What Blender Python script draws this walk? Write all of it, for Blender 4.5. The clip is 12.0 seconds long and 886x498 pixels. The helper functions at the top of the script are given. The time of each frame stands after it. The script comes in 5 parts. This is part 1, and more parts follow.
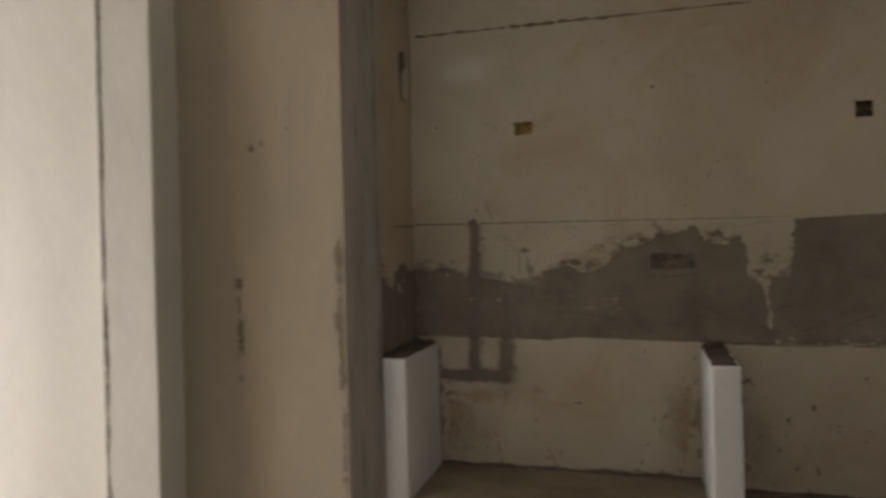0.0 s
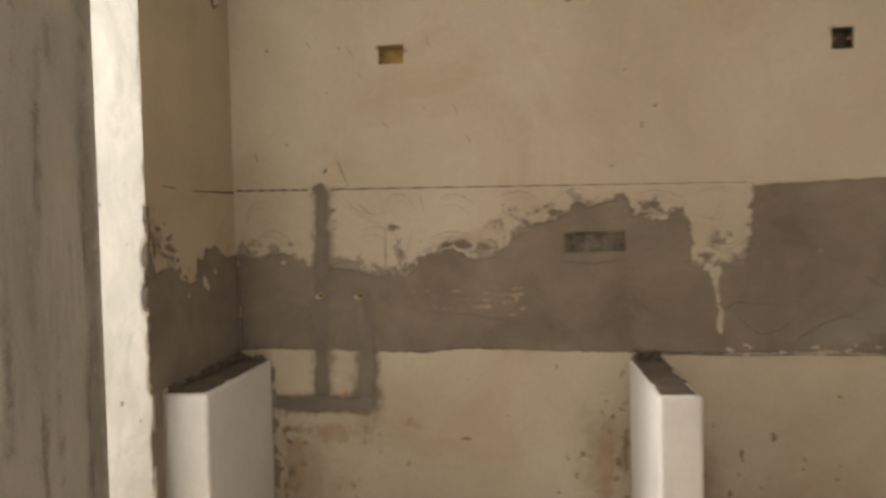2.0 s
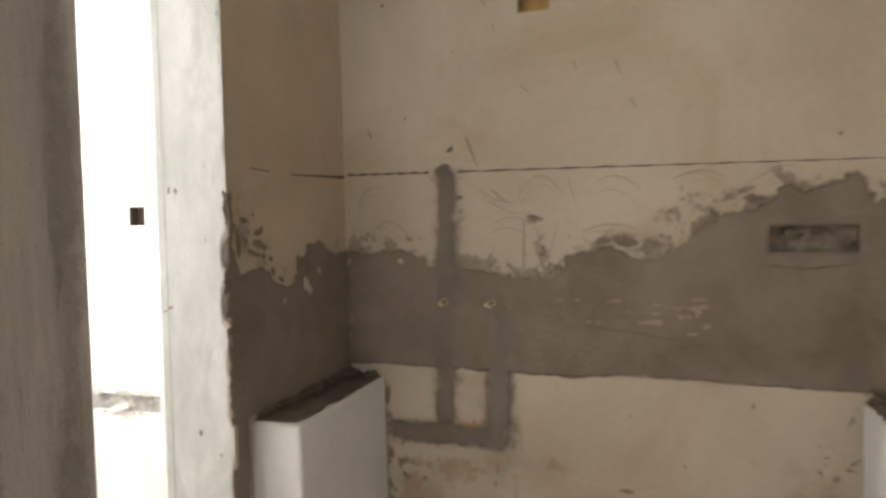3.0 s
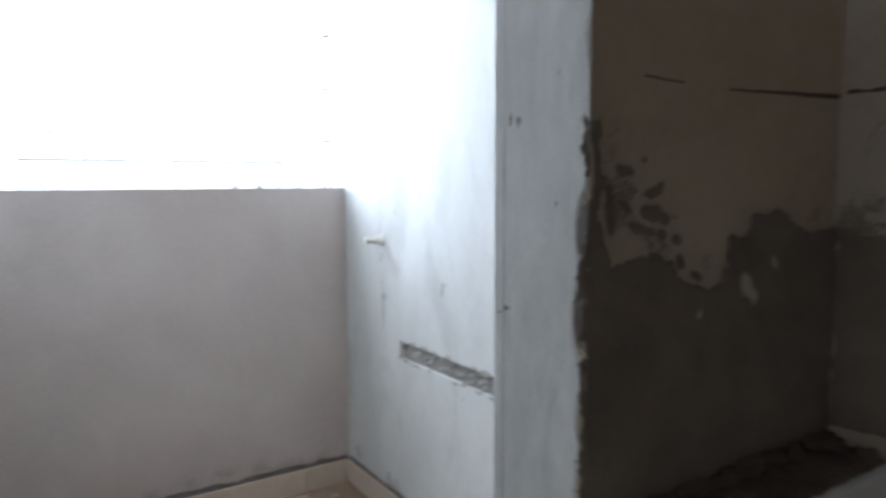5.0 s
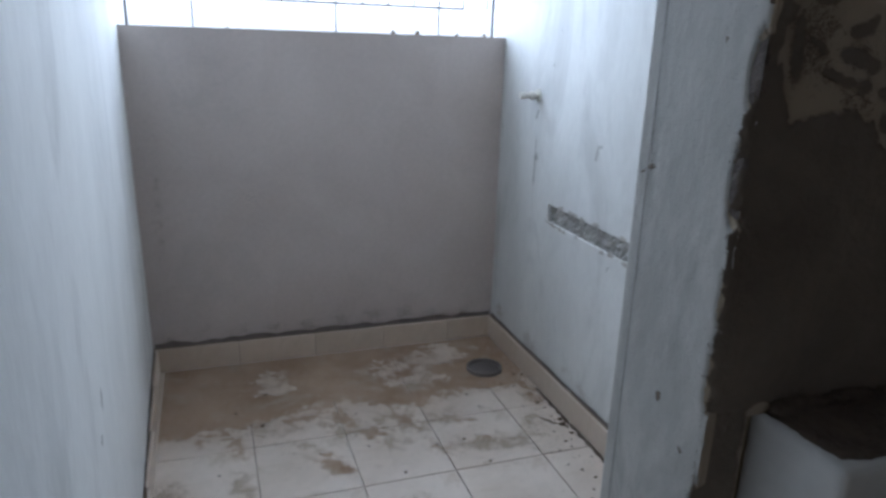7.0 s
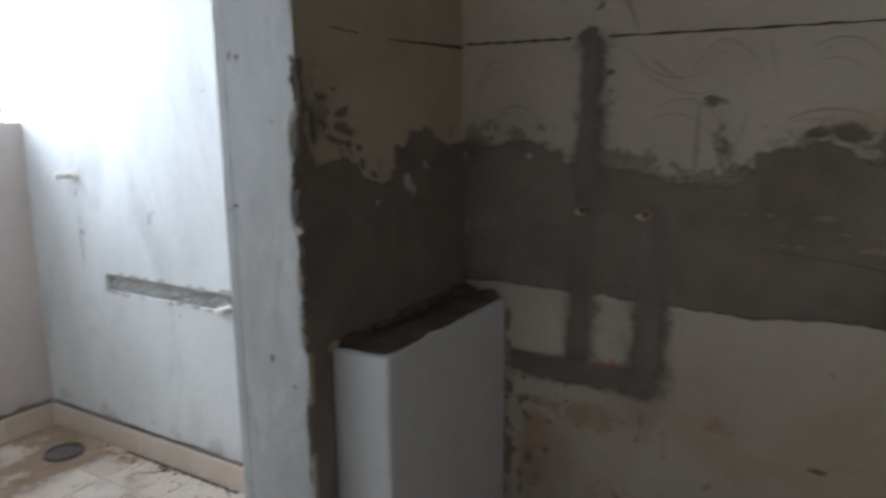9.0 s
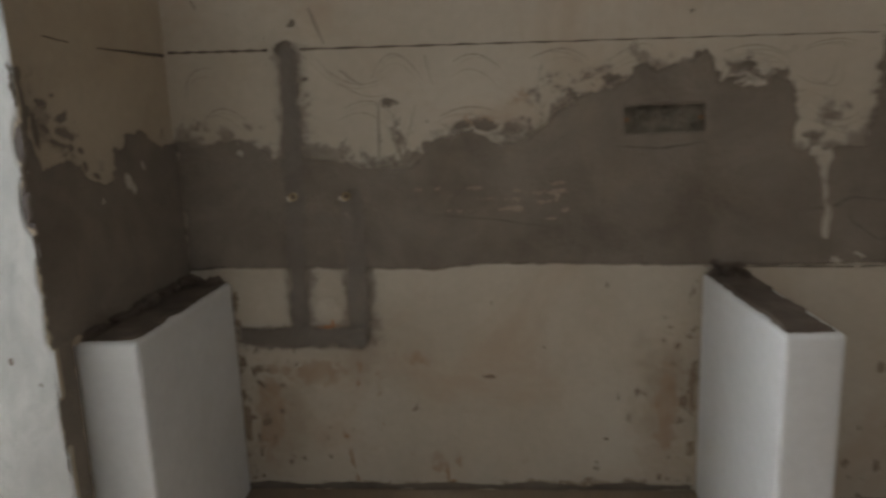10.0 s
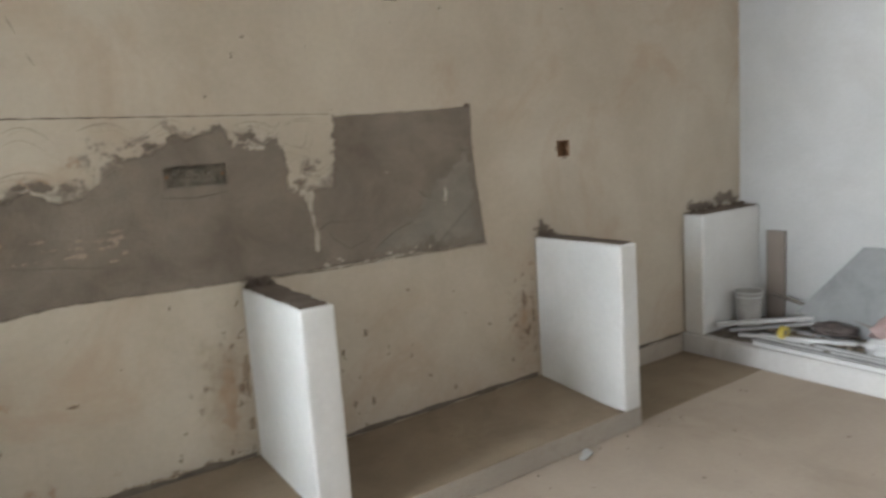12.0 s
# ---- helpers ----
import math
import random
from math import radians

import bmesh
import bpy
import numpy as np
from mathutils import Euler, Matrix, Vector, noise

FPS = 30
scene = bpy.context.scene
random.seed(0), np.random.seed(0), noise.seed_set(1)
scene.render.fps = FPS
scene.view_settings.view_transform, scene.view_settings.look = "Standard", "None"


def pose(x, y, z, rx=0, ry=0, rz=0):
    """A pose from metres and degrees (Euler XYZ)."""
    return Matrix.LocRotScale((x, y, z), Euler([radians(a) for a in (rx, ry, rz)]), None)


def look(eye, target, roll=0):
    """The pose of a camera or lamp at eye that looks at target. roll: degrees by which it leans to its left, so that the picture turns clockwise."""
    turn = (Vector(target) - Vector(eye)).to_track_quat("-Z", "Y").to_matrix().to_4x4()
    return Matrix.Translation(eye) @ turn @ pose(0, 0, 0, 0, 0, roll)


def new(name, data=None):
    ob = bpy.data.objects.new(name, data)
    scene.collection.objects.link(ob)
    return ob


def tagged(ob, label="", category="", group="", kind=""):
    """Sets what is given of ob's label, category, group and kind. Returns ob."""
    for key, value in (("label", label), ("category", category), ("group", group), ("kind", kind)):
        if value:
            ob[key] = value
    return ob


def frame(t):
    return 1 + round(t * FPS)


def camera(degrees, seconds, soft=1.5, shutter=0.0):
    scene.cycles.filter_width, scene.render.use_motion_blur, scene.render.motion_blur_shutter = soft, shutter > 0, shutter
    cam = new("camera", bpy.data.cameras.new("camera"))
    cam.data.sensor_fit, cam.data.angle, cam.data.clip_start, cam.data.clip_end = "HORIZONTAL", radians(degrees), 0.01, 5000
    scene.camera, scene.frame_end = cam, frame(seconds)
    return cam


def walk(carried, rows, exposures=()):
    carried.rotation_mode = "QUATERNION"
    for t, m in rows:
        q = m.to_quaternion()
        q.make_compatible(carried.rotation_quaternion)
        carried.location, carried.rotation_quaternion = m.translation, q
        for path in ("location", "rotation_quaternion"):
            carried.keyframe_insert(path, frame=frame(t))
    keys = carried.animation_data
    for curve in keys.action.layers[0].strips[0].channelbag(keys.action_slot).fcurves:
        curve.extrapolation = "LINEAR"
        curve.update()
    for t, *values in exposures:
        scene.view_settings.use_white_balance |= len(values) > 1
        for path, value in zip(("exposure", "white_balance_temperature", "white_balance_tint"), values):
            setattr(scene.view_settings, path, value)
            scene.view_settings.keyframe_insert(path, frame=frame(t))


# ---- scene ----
cam = camera(66.1, 12.0, 2.8, 0.4)
PATH = [
    (0, (1.256, 0.78, 1.398), (0.688, 2.697, 1.397), -1.5),
    (0.5, (1.163, 1.026, 1.4), (0.903, 3.008, 1.374), -1.1),
    (1, (1.143, 1.27, 1.39), (0.988, 3.263, 1.316), -1.3),
    (1.5, (1.186, 1.561, 1.394), (1.067, 3.556, 1.319), -2.0),
    (2, (1.127, 1.861, 1.37), (0.895, 3.846, 1.309), -1.4),
    (2.5, (1.038, 2.12, 1.394), (0.646, 4.08, 1.319), -1.1),
    (2.7, (1.041, 2.224, 1.375), (0.56, 4.164, 1.302), -1.0),
    (4.3, (0.803, 2.895, 1.384), (-0.473, 4.428, 1.23), -0.7),
    (4.5, (0.773, 2.931, 1.37), (-0.588, 4.389, 1.231), 1.1),
    (5, (0.676, 3.116, 1.373), (-0.993, 4.202, 1.179), -0.2),
    (5.5, (0.632, 3.2, 1.368), (-1.236, 3.883, 1.154), 1.1),
    (6, (0.626, 3.226, 1.359), (-1.267, 3.834, 1.139), 1.7),
    (6.5, (0.62, 3.225, 1.338), (-1.247, 3.788, 0.896), 1.7),
    (6.7, (0.616, 3.224, 1.331), (-1.226, 3.77, 0.776), 1.5),
    (8.3, (0.763, 2.969, 1.335), (-0.693, 4.281, 0.932), 0.3),
    (8.5, (0.796, 2.926, 1.34), (-0.548, 4.35, 0.934), 0.1),
    (9, (0.903, 2.812, 1.338), (-0.103, 4.501, 0.971), -0.6),
    (9.5, (0.955, 2.658, 1.335), (0.318, 4.519, 0.977), -1.6),
    (10, (0.923, 2.501, 1.33), (0.771, 4.458, 0.951), -2.1),
    (10.5, (0.854, 2.337, 1.351), (1.062, 4.288, 0.964), -3.3),
    (11, (0.829, 2.171, 1.351), (1.408, 4.047, 0.969), -3.0),
    (11.5, (0.783, 1.988, 1.338), (1.647, 3.757, 0.989), -3.8),
    (12, (0.724, 1.884, 1.345), (1.832, 3.523, 1.05), -4.0),
]
EXPOSURES = [
    (0.0, -0.42, 7500, 16), (0.5, 0.47, 8200, 18), (1.0, 0.89, 8600, 18), (1.5, 0.93, 8600, 18), (2.5, 1.04, 7800, 17),
    (4.5, -0.36, 6300, 14), (5.5, -1.08, 5600, 14), (6.5, -1.28, 5500, 14), (8.5, -0.92, 5800, 14), (9.5, -0.28, 6300, 14),
    (10.0, -0.08, 6700, 14), (10.5, 0.2, 6700, 12), (11.0, 0.68, 6700, 12), (12.0, 1.04, 6400, 11),
]
walk(cam, [(t, look(eye, target, roll)) for t, eye, target, roll in PATH], EXPOSURES)

# ---------------------------------------------------------------- light
world = bpy.data.worlds.new("sky")
scene.world = world
world.use_nodes = True
wn = world.node_tree
sky = wn.nodes.new("ShaderNodeTexSky")
sky.sky_type, sky.sun_disc = "NISHITA", False
sky.sun_elevation, sky.sun_rotation = radians(52), radians(60)
wn.nodes["Background"].inputs["Strength"].default_value = 0.12
wn.links.new(sky.outputs["Color"], wn.nodes["Background"].inputs["Color"])

sun = new("sun", bpy.data.lights.new("sun", "SUN"))
sun.data.energy, sun.data.angle, sun.data.color = 3.0, radians(0.5), (1.0, 0.95, 0.87)
sun.matrix_world = look((20 * math.sin(radians(60)), 20 * math.cos(radians(60)), 26), (0, 0, 0))


def area_lamp(name, centre, towards, width, height, power, colour):
    lamp = new(name, bpy.data.lights.new(name, "AREA"))
    lamp.data.shape, lamp.data.size, lamp.data.size_y = "RECTANGLE", width, height
    lamp.data.energy, lamp.data.color = power, colour
    lamp.matrix_world = look(centre, Vector(centre) + Vector(towards))
    return lamp


area_lamp("utility_daylight", (-2.62, 3.66, 2.1), (1, 0, -0.03), 2.0, 1.7, 185, (0.80, 0.91, 1.0))
area_lamp("west_daylight", (-3.3, 1.9, 0.95), (1, 0, 0), 1.4, 1.7, 155, (0.88, 0.94, 1.0))
# added fill lamp for the weak warm bounce from behind the camera
area_lamp("south_daylight", (2.2, -2.9, 1.7), (0, 1, 0), 3.0, 1.8, 12, (1.0, 0.94, 0.86))

# ---------------------------------------------------------------- materials


def material(name, dark, light, rough=0.85, coarse=2.5, fine=60.0, bump=0.25, stain=None, stain_scale=1.3, stain_amount=0.5,
             stretch=(1, 1, 1), metallic=0.0, vary=0.0, bump_scale=None, depth=0.01, feather=0.0, opacity=1.0):
    """Two colours blended by coarse and fine noise, an optional stain, and a bump."""
    m = bpy.data.materials.new(name)
    m.use_nodes = True
    t = m.node_tree
    n, link = t.nodes, t.links.new
    bsdf = n["Principled BSDF"]
    bsdf.inputs["Metallic"].default_value = metallic
    co = n.new("ShaderNodeTexCoord")
    mp = n.new("ShaderNodeMapping")
    mp.inputs["Scale"].default_value = stretch
    link(co.outputs["Object"], mp.inputs["Vector"])

    def nz(scale, detail, rough_=0.55, dist=0.0):
        k = n.new("ShaderNodeTexNoise")
        k.inputs["Scale"].default_value, k.inputs["Detail"].default_value = scale, detail
        k.inputs["Roughness"].default_value, k.inputs["Distortion"].default_value = rough_, dist
        link(mp.outputs["Vector"], k.inputs["Vector"])
        return k.outputs["Fac"]

    def ramp(fac, a, b):
        r = n.new("ShaderNodeMapRange")
        r.inputs["From Min"].default_value, r.inputs["From Max"].default_value = a, b
        link(fac, r.inputs["Value"])
        return r.outputs["Result"]

    def mix(fac, a, b, kind="MIX"):
        k = n.new("ShaderNodeMix")
        k.data_type, k.blend_type = "RGBA", kind
        for value, socket in ((fac, k.inputs[0]), (a, k.inputs[6]), (b, k.inputs[7])):
            if isinstance(value, (int, float)):
                socket.default_value = value
            elif isinstance(value, tuple):
                socket.default_value = (*value, 1)
            else:
                link(value, socket)
        return k.outputs[2]

    big, small = nz(coarse, 6.0, 0.6, 0.4), nz(fine, 4.0)
    colour = mix(ramp(big, 0.34, 0.66), dark, light)
    shade = n.new("ShaderNodeMapRange")
    shade.inputs["From Min"].default_value, shade.inputs["From Max"].default_value = 0.3, 0.7
    shade.inputs["To Min"].default_value, shade.inputs["To Max"].default_value = 0.965, 1.03
    link(small, shade.inputs["Value"])
    grey = n.new("ShaderNodeCombineColor")
    for i in range(3):
        link(shade.outputs["Result"], grey.inputs[i])
    colour = mix(1.0, colour, grey.outputs["Color"], "MULTIPLY")
    if stain:
        s = ramp(nz(stain_scale, 8.0, 0.68, 0.8), 0.52, 0.66)
        k = n.new("ShaderNodeMath")
        k.operation = "MULTIPLY"
        k.inputs[1].default_value = stain_amount
        link(s, k.inputs[0])
        colour = mix(k.outputs[0], colour, stain)
    if vary:
        info = n.new("ShaderNodeObjectInfo")
        hsv = n.new("ShaderNodeHueSaturation")
        v = n.new("ShaderNodeMapRange")
        v.inputs["To Min"].default_value, v.inputs["To Max"].default_value = 1 - vary, 1 + vary
        link(info.outputs["Random"], v.inputs["Value"])
        link(v.outputs["Result"], hsv.inputs["Value"])
        link(colour, hsv.inputs["Color"])
        colour = hsv.outputs["Color"]
    link(colour, bsdf.inputs["Base Color"])
    r = n.new("ShaderNodeMapRange")
    r.inputs["To Min"].default_value, r.inputs["To Max"].default_value = max(0.02, rough - 0.1), min(1.0, rough + 0.08)
    link(big, r.inputs["Value"])
    link(r.outputs["Result"], bsdf.inputs["Roughness"])
    if feather:
        cover = n.new("ShaderNodeAttribute")
        cover.attribute_name = "cover"
        add = n.new("ShaderNodeMath")
        add.operation = "ADD"
        edge = n.new("ShaderNodeMapRange")
        edge.inputs["To Min"].default_value, edge.inputs["To Max"].default_value = -0.6 * feather, 0.4 * feather
        link(nz(38.0, 6.0, 0.7), edge.inputs["Value"])
        link(cover.outputs["Fac"], add.inputs[0])
        link(edge.outputs["Result"], add.inputs[1])
        soft = n.new("ShaderNodeMapRange")
        soft.interpolation_type = "SMOOTHSTEP"
        soft.inputs["From Min"].default_value, soft.inputs["From Max"].default_value = 0.0, 0.75
        soft.inputs["To Max"].default_value = opacity
        link(add.outputs[0], soft.inputs["Value"])
        # thin cover is broken into fine grains with bare wall between them
        grain = n.new("ShaderNodeMapRange")
        grain.inputs["From Min"].default_value, grain.inputs["From Max"].default_value = 0.3, 0.7
        link(nz(430.0, 1.0), grain.inputs["Value"])
        left = n.new("ShaderNodeMath")
        left.operation = "SUBTRACT"
        link(soft.outputs["Result"], left.inputs[0])
        link(grain.outputs["Result"], left.inputs[1])
        speck = n.new("ShaderNodeMapRange")
        speck.inputs["From Min"].default_value, speck.inputs["From Max"].default_value = -0.03, 0.03
        link(left.outputs[0], speck.inputs["Value"])
        link(speck.outputs["Result"], bsdf.inputs["Alpha"])
    if bump:
        hmix = n.new("ShaderNodeMath")
        hmix.operation = "ADD"
        link(nz(bump_scale or fine, 5.0, 0.62), hmix.inputs[0])
        link(nz(coarse * 4, 5.0, 0.6), hmix.inputs[1])
        b = n.new("ShaderNodeBump")
        b.inputs["Strength"].default_value, b.inputs["Distance"].default_value = bump, depth
        link(hmix.outputs[0], b.inputs["Height"])
        link(b.outputs["Normal"], bsdf.inputs["Normal"])
    return m


CREAM = material("cream_plaster", (0.435, 0.37, 0.288), (0.535, 0.475, 0.385), 0.9, 1.5, 45, 0.08, (0.415, 0.305, 0.215), 1.7, 0.55)
NICHE = material("niche_plaster", (0.42, 0.34, 0.245), (0.5, 0.42, 0.315), 0.9, 2.2, 45, 0.06, (0.34, 0.28, 0.21), 2.0, 0.35)
LEFT = material("left_plaster", (0.42, 0.362, 0.282), (0.485, 0.42, 0.332), 0.9, 1.6, 40, 0.12, (0.36, 0.31, 0.25), 1.4, 0.4, (1, 1, 0.5))
WHITEWASH = material("whitewashed_plaster", (0.62, 0.60, 0.56), (0.72, 0.70, 0.66), 0.88, 1.6, 50, 0.1, (0.52, 0.50, 0.46), 1.6, 0.35, (1, 1, 0.5))
UTILITY = material("utility_plaster", (0.60, 0.60, 0.58), (0.72, 0.72, 0.70), 0.8, 1.7, 55, 0.15, (0.48, 0.48, 0.465), 2.6, 0.6, (1.3, 1.3, 0.45))
PARAPET = material("parapet_plaster", (0.49, 0.432, 0.405), (0.56, 0.502, 0.475), 0.9, 2.0, 55, 0.1, (0.34, 0.33, 0.31), 1.6, 0.35)
CEMENT = material("cement_render", (0.162, 0.130, 0.101), (0.247, 0.206, 0.163), 0.93, 3.6, 70, 0.45, (0.265, 0.215, 0.16), 5.5, 0.4, feather=0.9)
CEMENT_PLAIN = material("set_cement", (0.11, 0.088, 0.068), (0.185, 0.152, 0.118), 0.93, 6, 70, 0.5)
CEMENT_SMOOTH = material("cement_patching", (0.155, 0.128, 0.104), (0.216, 0.182, 0.15), 0.9, 5.0, 80, 0.3, (0.13, 0.108, 0.088), 5.0, 0.4, feather=0.9)
CEMENT_JAMB = material("trowelled_cement", (0.345, 0.325, 0.292), (0.475, 0.45, 0.405), 0.9, 3.5, 50, 0.25, (0.22, 0.2, 0.175), 3.0, 0.45, (1.6, 1.6, 0.4), feather=0.3)
POST = material("post_skim_coat", (0.37, 0.36, 0.334), (0.52, 0.507, 0.473), 0.85, 4.5, 40, 0.15, (0.31, 0.30, 0.275), 4.5, 0.6, (1.3, 1.3, 0.6), feather=0.3)
WHITE = material("white_putty", (0.63, 0.625, 0.605), (0.71, 0.705, 0.69), 0.6, 2.5, 40, 0.12, (0.6, 0.58, 0.54), 3.0, 0.3)
MORTAR = material("rough_mortar", (0.12, 0.088, 0.065), (0.205, 0.157, 0.12), 0.95, 9.0, 90, 0.9, depth=0.02)
SCREED = material("cement_screed", (0.22, 0.165, 0.11), (0.30, 0.235, 0.165), 0.9, 2.0, 60, 0.3, (0.17, 0.125, 0.08), 2.4, 0.5)
# white putty darkened for the shade on the end plinth, with stains
PLINTHWHITE = material("shaded_white_putty", (0.46, 0.45, 0.43), (0.55, 0.54, 0.52), 0.75, 2.5, 40, 0.12, (0.34, 0.30, 0.26), 2.0, 0.6)
ENDWALL = material("end_wall_plaster", (0.45, 0.45, 0.44), (0.53, 0.53, 0.52), 0.88, 1.6, 50, 0.1, (0.43, 0.42, 0.40), 1.4, 0.4)
BOXMUD = material("mortar_filled_box", (0.13, 0.11, 0.082), (0.27, 0.235, 0.185), 0.95, 20, 90, 0.6)
# cream tile with the kitchen skirting's shade put into its colour
SHADEDTILE = material("shaded_skirting", (0.34, 0.29, 0.235), (0.42, 0.365, 0.30), 0.6, 3, 40, 0.1)
FLOOR = material("dusty_floor", (0.37, 0.30, 0.235), (0.46, 0.385, 0.31), 0.8, 1.3, 50, 0.15, (0.30, 0.235, 0.175), 1.1, 0.5)
LINE = material("dark_line", (0.08, 0.06, 0.045), (0.13, 0.10, 0.075), 0.95, 20, 90, 0.3)
MARK = material("trowel_mark", (0.29, 0.24, 0.185), (0.36, 0.305, 0.24), 0.95, 14, 90, 0.3)
SPLASH = material("dark_splash", (0.14, 0.10, 0.065), (0.24, 0.175, 0.12), 0.95, 14, 90, 0.2, feather=0.9, opacity=0.7)
WASH = material("thin_cement_wash", (0.17, 0.14, 0.112), (0.24, 0.20, 0.16), 0.93, 6, 70, 0.2, feather=1.3, opacity=0.6)
# real stains, and the painted shade line on the pilaster
STAIN_SHADE = material("dark_stain_and_shade", (0.15, 0.12, 0.09), (0.2, 0.165, 0.13), 0.95, 14, 90, 0.1, feather=0.9, opacity=0.75)
RUST = material("rust_drip", (0.33, 0.20, 0.115), (0.40, 0.28, 0.18), 0.95, 14, 90, 0.1, feather=0.45, opacity=0.55)
REMNANT = material("plaster_remnant", (0.46, 0.40, 0.32), (0.56, 0.50, 0.41), 0.9, 12, 80, 0.3)
REMNANT_THIN = material("thin_plaster_remnant", (0.46, 0.40, 0.32), (0.56, 0.50, 0.41), 0.9, 12, 80, 0.3, feather=0.9, opacity=0.85)
PALE = material("faint_pale_layer", (0.74, 0.72, 0.67), (0.80, 0.78, 0.73), 0.9, 6, 70, 0.0, feather=0.1, opacity=0.5)
TILE = material("white_floor_tile", (0.58, 0.49, 0.41), (0.72, 0.64, 0.565), 0.35, 2.0, 30, 0.06, (0.36, 0.27, 0.175), 1.9, 0.85, vary=0.03)
SKIRT = material("cream_skirting_tile", (0.56, 0.465, 0.375), (0.63, 0.54, 0.45), 0.4, 2.5, 30, 0.05, (0.45, 0.36, 0.26), 3.0, 0.4, vary=0.04)
GROUT = material("dirty_grout", (0.16, 0.12, 0.085), (0.26, 0.20, 0.145), 0.95, 6, 80, 0.3)
GRIT = material("loose_grit", (0.12, 0.095, 0.07), (0.30, 0.24, 0.18), 0.95, 25, 90, 0.4)
SAND = material("dried_mud", (0.30, 0.205, 0.135), (0.42, 0.31, 0.22), 0.95, 4, 60, 0.3, (0.43, 0.37, 0.29), 6.0, 0.6, feather=0.7, opacity=0.86)
MUD = material("bucket_mud", (0.24, 0.165, 0.10), (0.34, 0.245, 0.16), 0.95, 5, 60, 0.3)
DARKBOX = material("dark_box_inside", (0.06, 0.048, 0.038), (0.105, 0.084, 0.065), 0.7, 12, 60, 0.2)
YELLOWBOX = material("yellow_plastic_box", (0.33, 0.21, 0.06), (0.45, 0.30, 0.10), 0.6, 14, 60, 0.2, (0.2, 0.08, 0.03), 12, 0.7)
BROWNBOX = material("brown_box_inside", (0.22, 0.12, 0.06), (0.34, 0.20, 0.11), 0.7, 14, 60, 0.2)
METAL = material("galvanised_steel", (0.28, 0.27, 0.24), (0.4, 0.38, 0.34), 0.5, 12, 60, 0.15, (0.18, 0.15, 0.11), 10, 0.6, metallic=0.6)
BRASS = material("dull_brass", (0.26, 0.19, 0.10), (0.38, 0.29, 0.17), 0.45, 14, 60, 0.1, metallic=0.8)
IRON = material("grill_iron", (0.16, 0.16, 0.17), (0.26, 0.26, 0.27), 0.6, 12, 60, 0.1, metallic=0.3)
PVC = material("white_pvc", (0.66, 0.64, 0.58), (0.74, 0.72, 0.67), 0.45, 6, 50, 0.05)
DRAINPVC = material("grey_pvc", (0.11, 0.098, 0.093), (0.165, 0.148, 0.14), 0.6, 8, 50, 0.1)
SLATE = material("grey_granite", (0.20, 0.205, 0.205), (0.27, 0.275, 0.275), 0.5, 5, 70, 0.1)
PLY = material("brown_board", (0.20, 0.165, 0.14), (0.27, 0.225, 0.19), 0.75, 3, 40, 0.1, stretch=(1, 1, 0.2))
TRUNK = material("white_trunking", (0.50, 0.50, 0.49), (0.60, 0.60, 0.59), 0.4, 4, 40, 0.05)
TRUNK_GREY = material("grey_trunking", (0.30, 0.30, 0.30), (0.4, 0.4, 0.39), 0.5, 4, 40, 0.05)
YELLOW = material("yellow_plastic", (0.45, 0.35, 0.05), (0.55, 0.43, 0.10), 0.5, 8, 50, 0.05)
CLOTH = material("dark_rag", (0.07, 0.055, 0.05), (0.13, 0.105, 0.095), 0.95, 9, 80, 0.6)
PINK = material("faded_pink_sack", (0.36, 0.25, 0.235), (0.46, 0.34, 0.32), 0.85, 6, 60, 0.4)
CEILING = material("ceiling_plaster", (0.55, 0.53, 0.49), (0.62, 0.60, 0.56), 0.9, 1.5, 40, 0.15)
OUTSIDE = material("outside_ground", (0.30, 0.27, 0.22), (0.4, 0.36, 0.30), 0.95, 0.6, 20, 0.2)

# ---------------------------------------------------------------- builders


def finish(name, bm, mat, smooth=False):
    bmesh.ops.recalc_face_normals(bm, faces=bm.faces)
    me = bpy.data.meshes.new(name)
    bm.to_mesh(me)
    bm.free()
    me.materials.append(mat)
    if smooth:
        for p in me.polygons:
            p.use_smooth = True
    return new(name, me)


def structure(name, bm, mat, label, category):
    return tagged(finish(name, bm, mat), label, category, kind="structure")


def thing(name, at, label, category, group="", turn=0.0):
    ob = new(name)
    ob.empty_display_size = 0.05
    ob.matrix_basis = pose(*at, 0, 0, turn)
    return tagged(ob, label, category, group)


def part(name, bm, mat, parent, label="", smooth=False):
    ob = finish(name, bm, mat, smooth)
    ob.parent = parent
    return tagged(ob, label)


def box(bm, lo, hi, bevel=0.0, segments=2, m=None):
    """A box between two corners, with rounded edges."""
    made = bmesh.ops.create_cube(bm, size=1.0)["verts"]
    for v in made:
        v.co = Vector((lo[i] + (v.co[i] + 0.5) * (hi[i] - lo[i]) for i in range(3)))
    if bevel:
        edges = list({e for v in made for e in v.link_edges})
        out = bmesh.ops.bevel(bm, geom=edges, offset=bevel, segments=segments, profile=0.6, affect="EDGES")
        made = list({v for f in out["faces"] for v in f.verts} | {v for v in made if v.is_valid})
    if m is not None:
        bmesh.ops.transform(bm, matrix=m, verts=made)
    return bm


def boxed(lo, hi, bevel=0.0, segments=2, m=None):
    return box(bmesh.new(), lo, hi, bevel, segments, m)


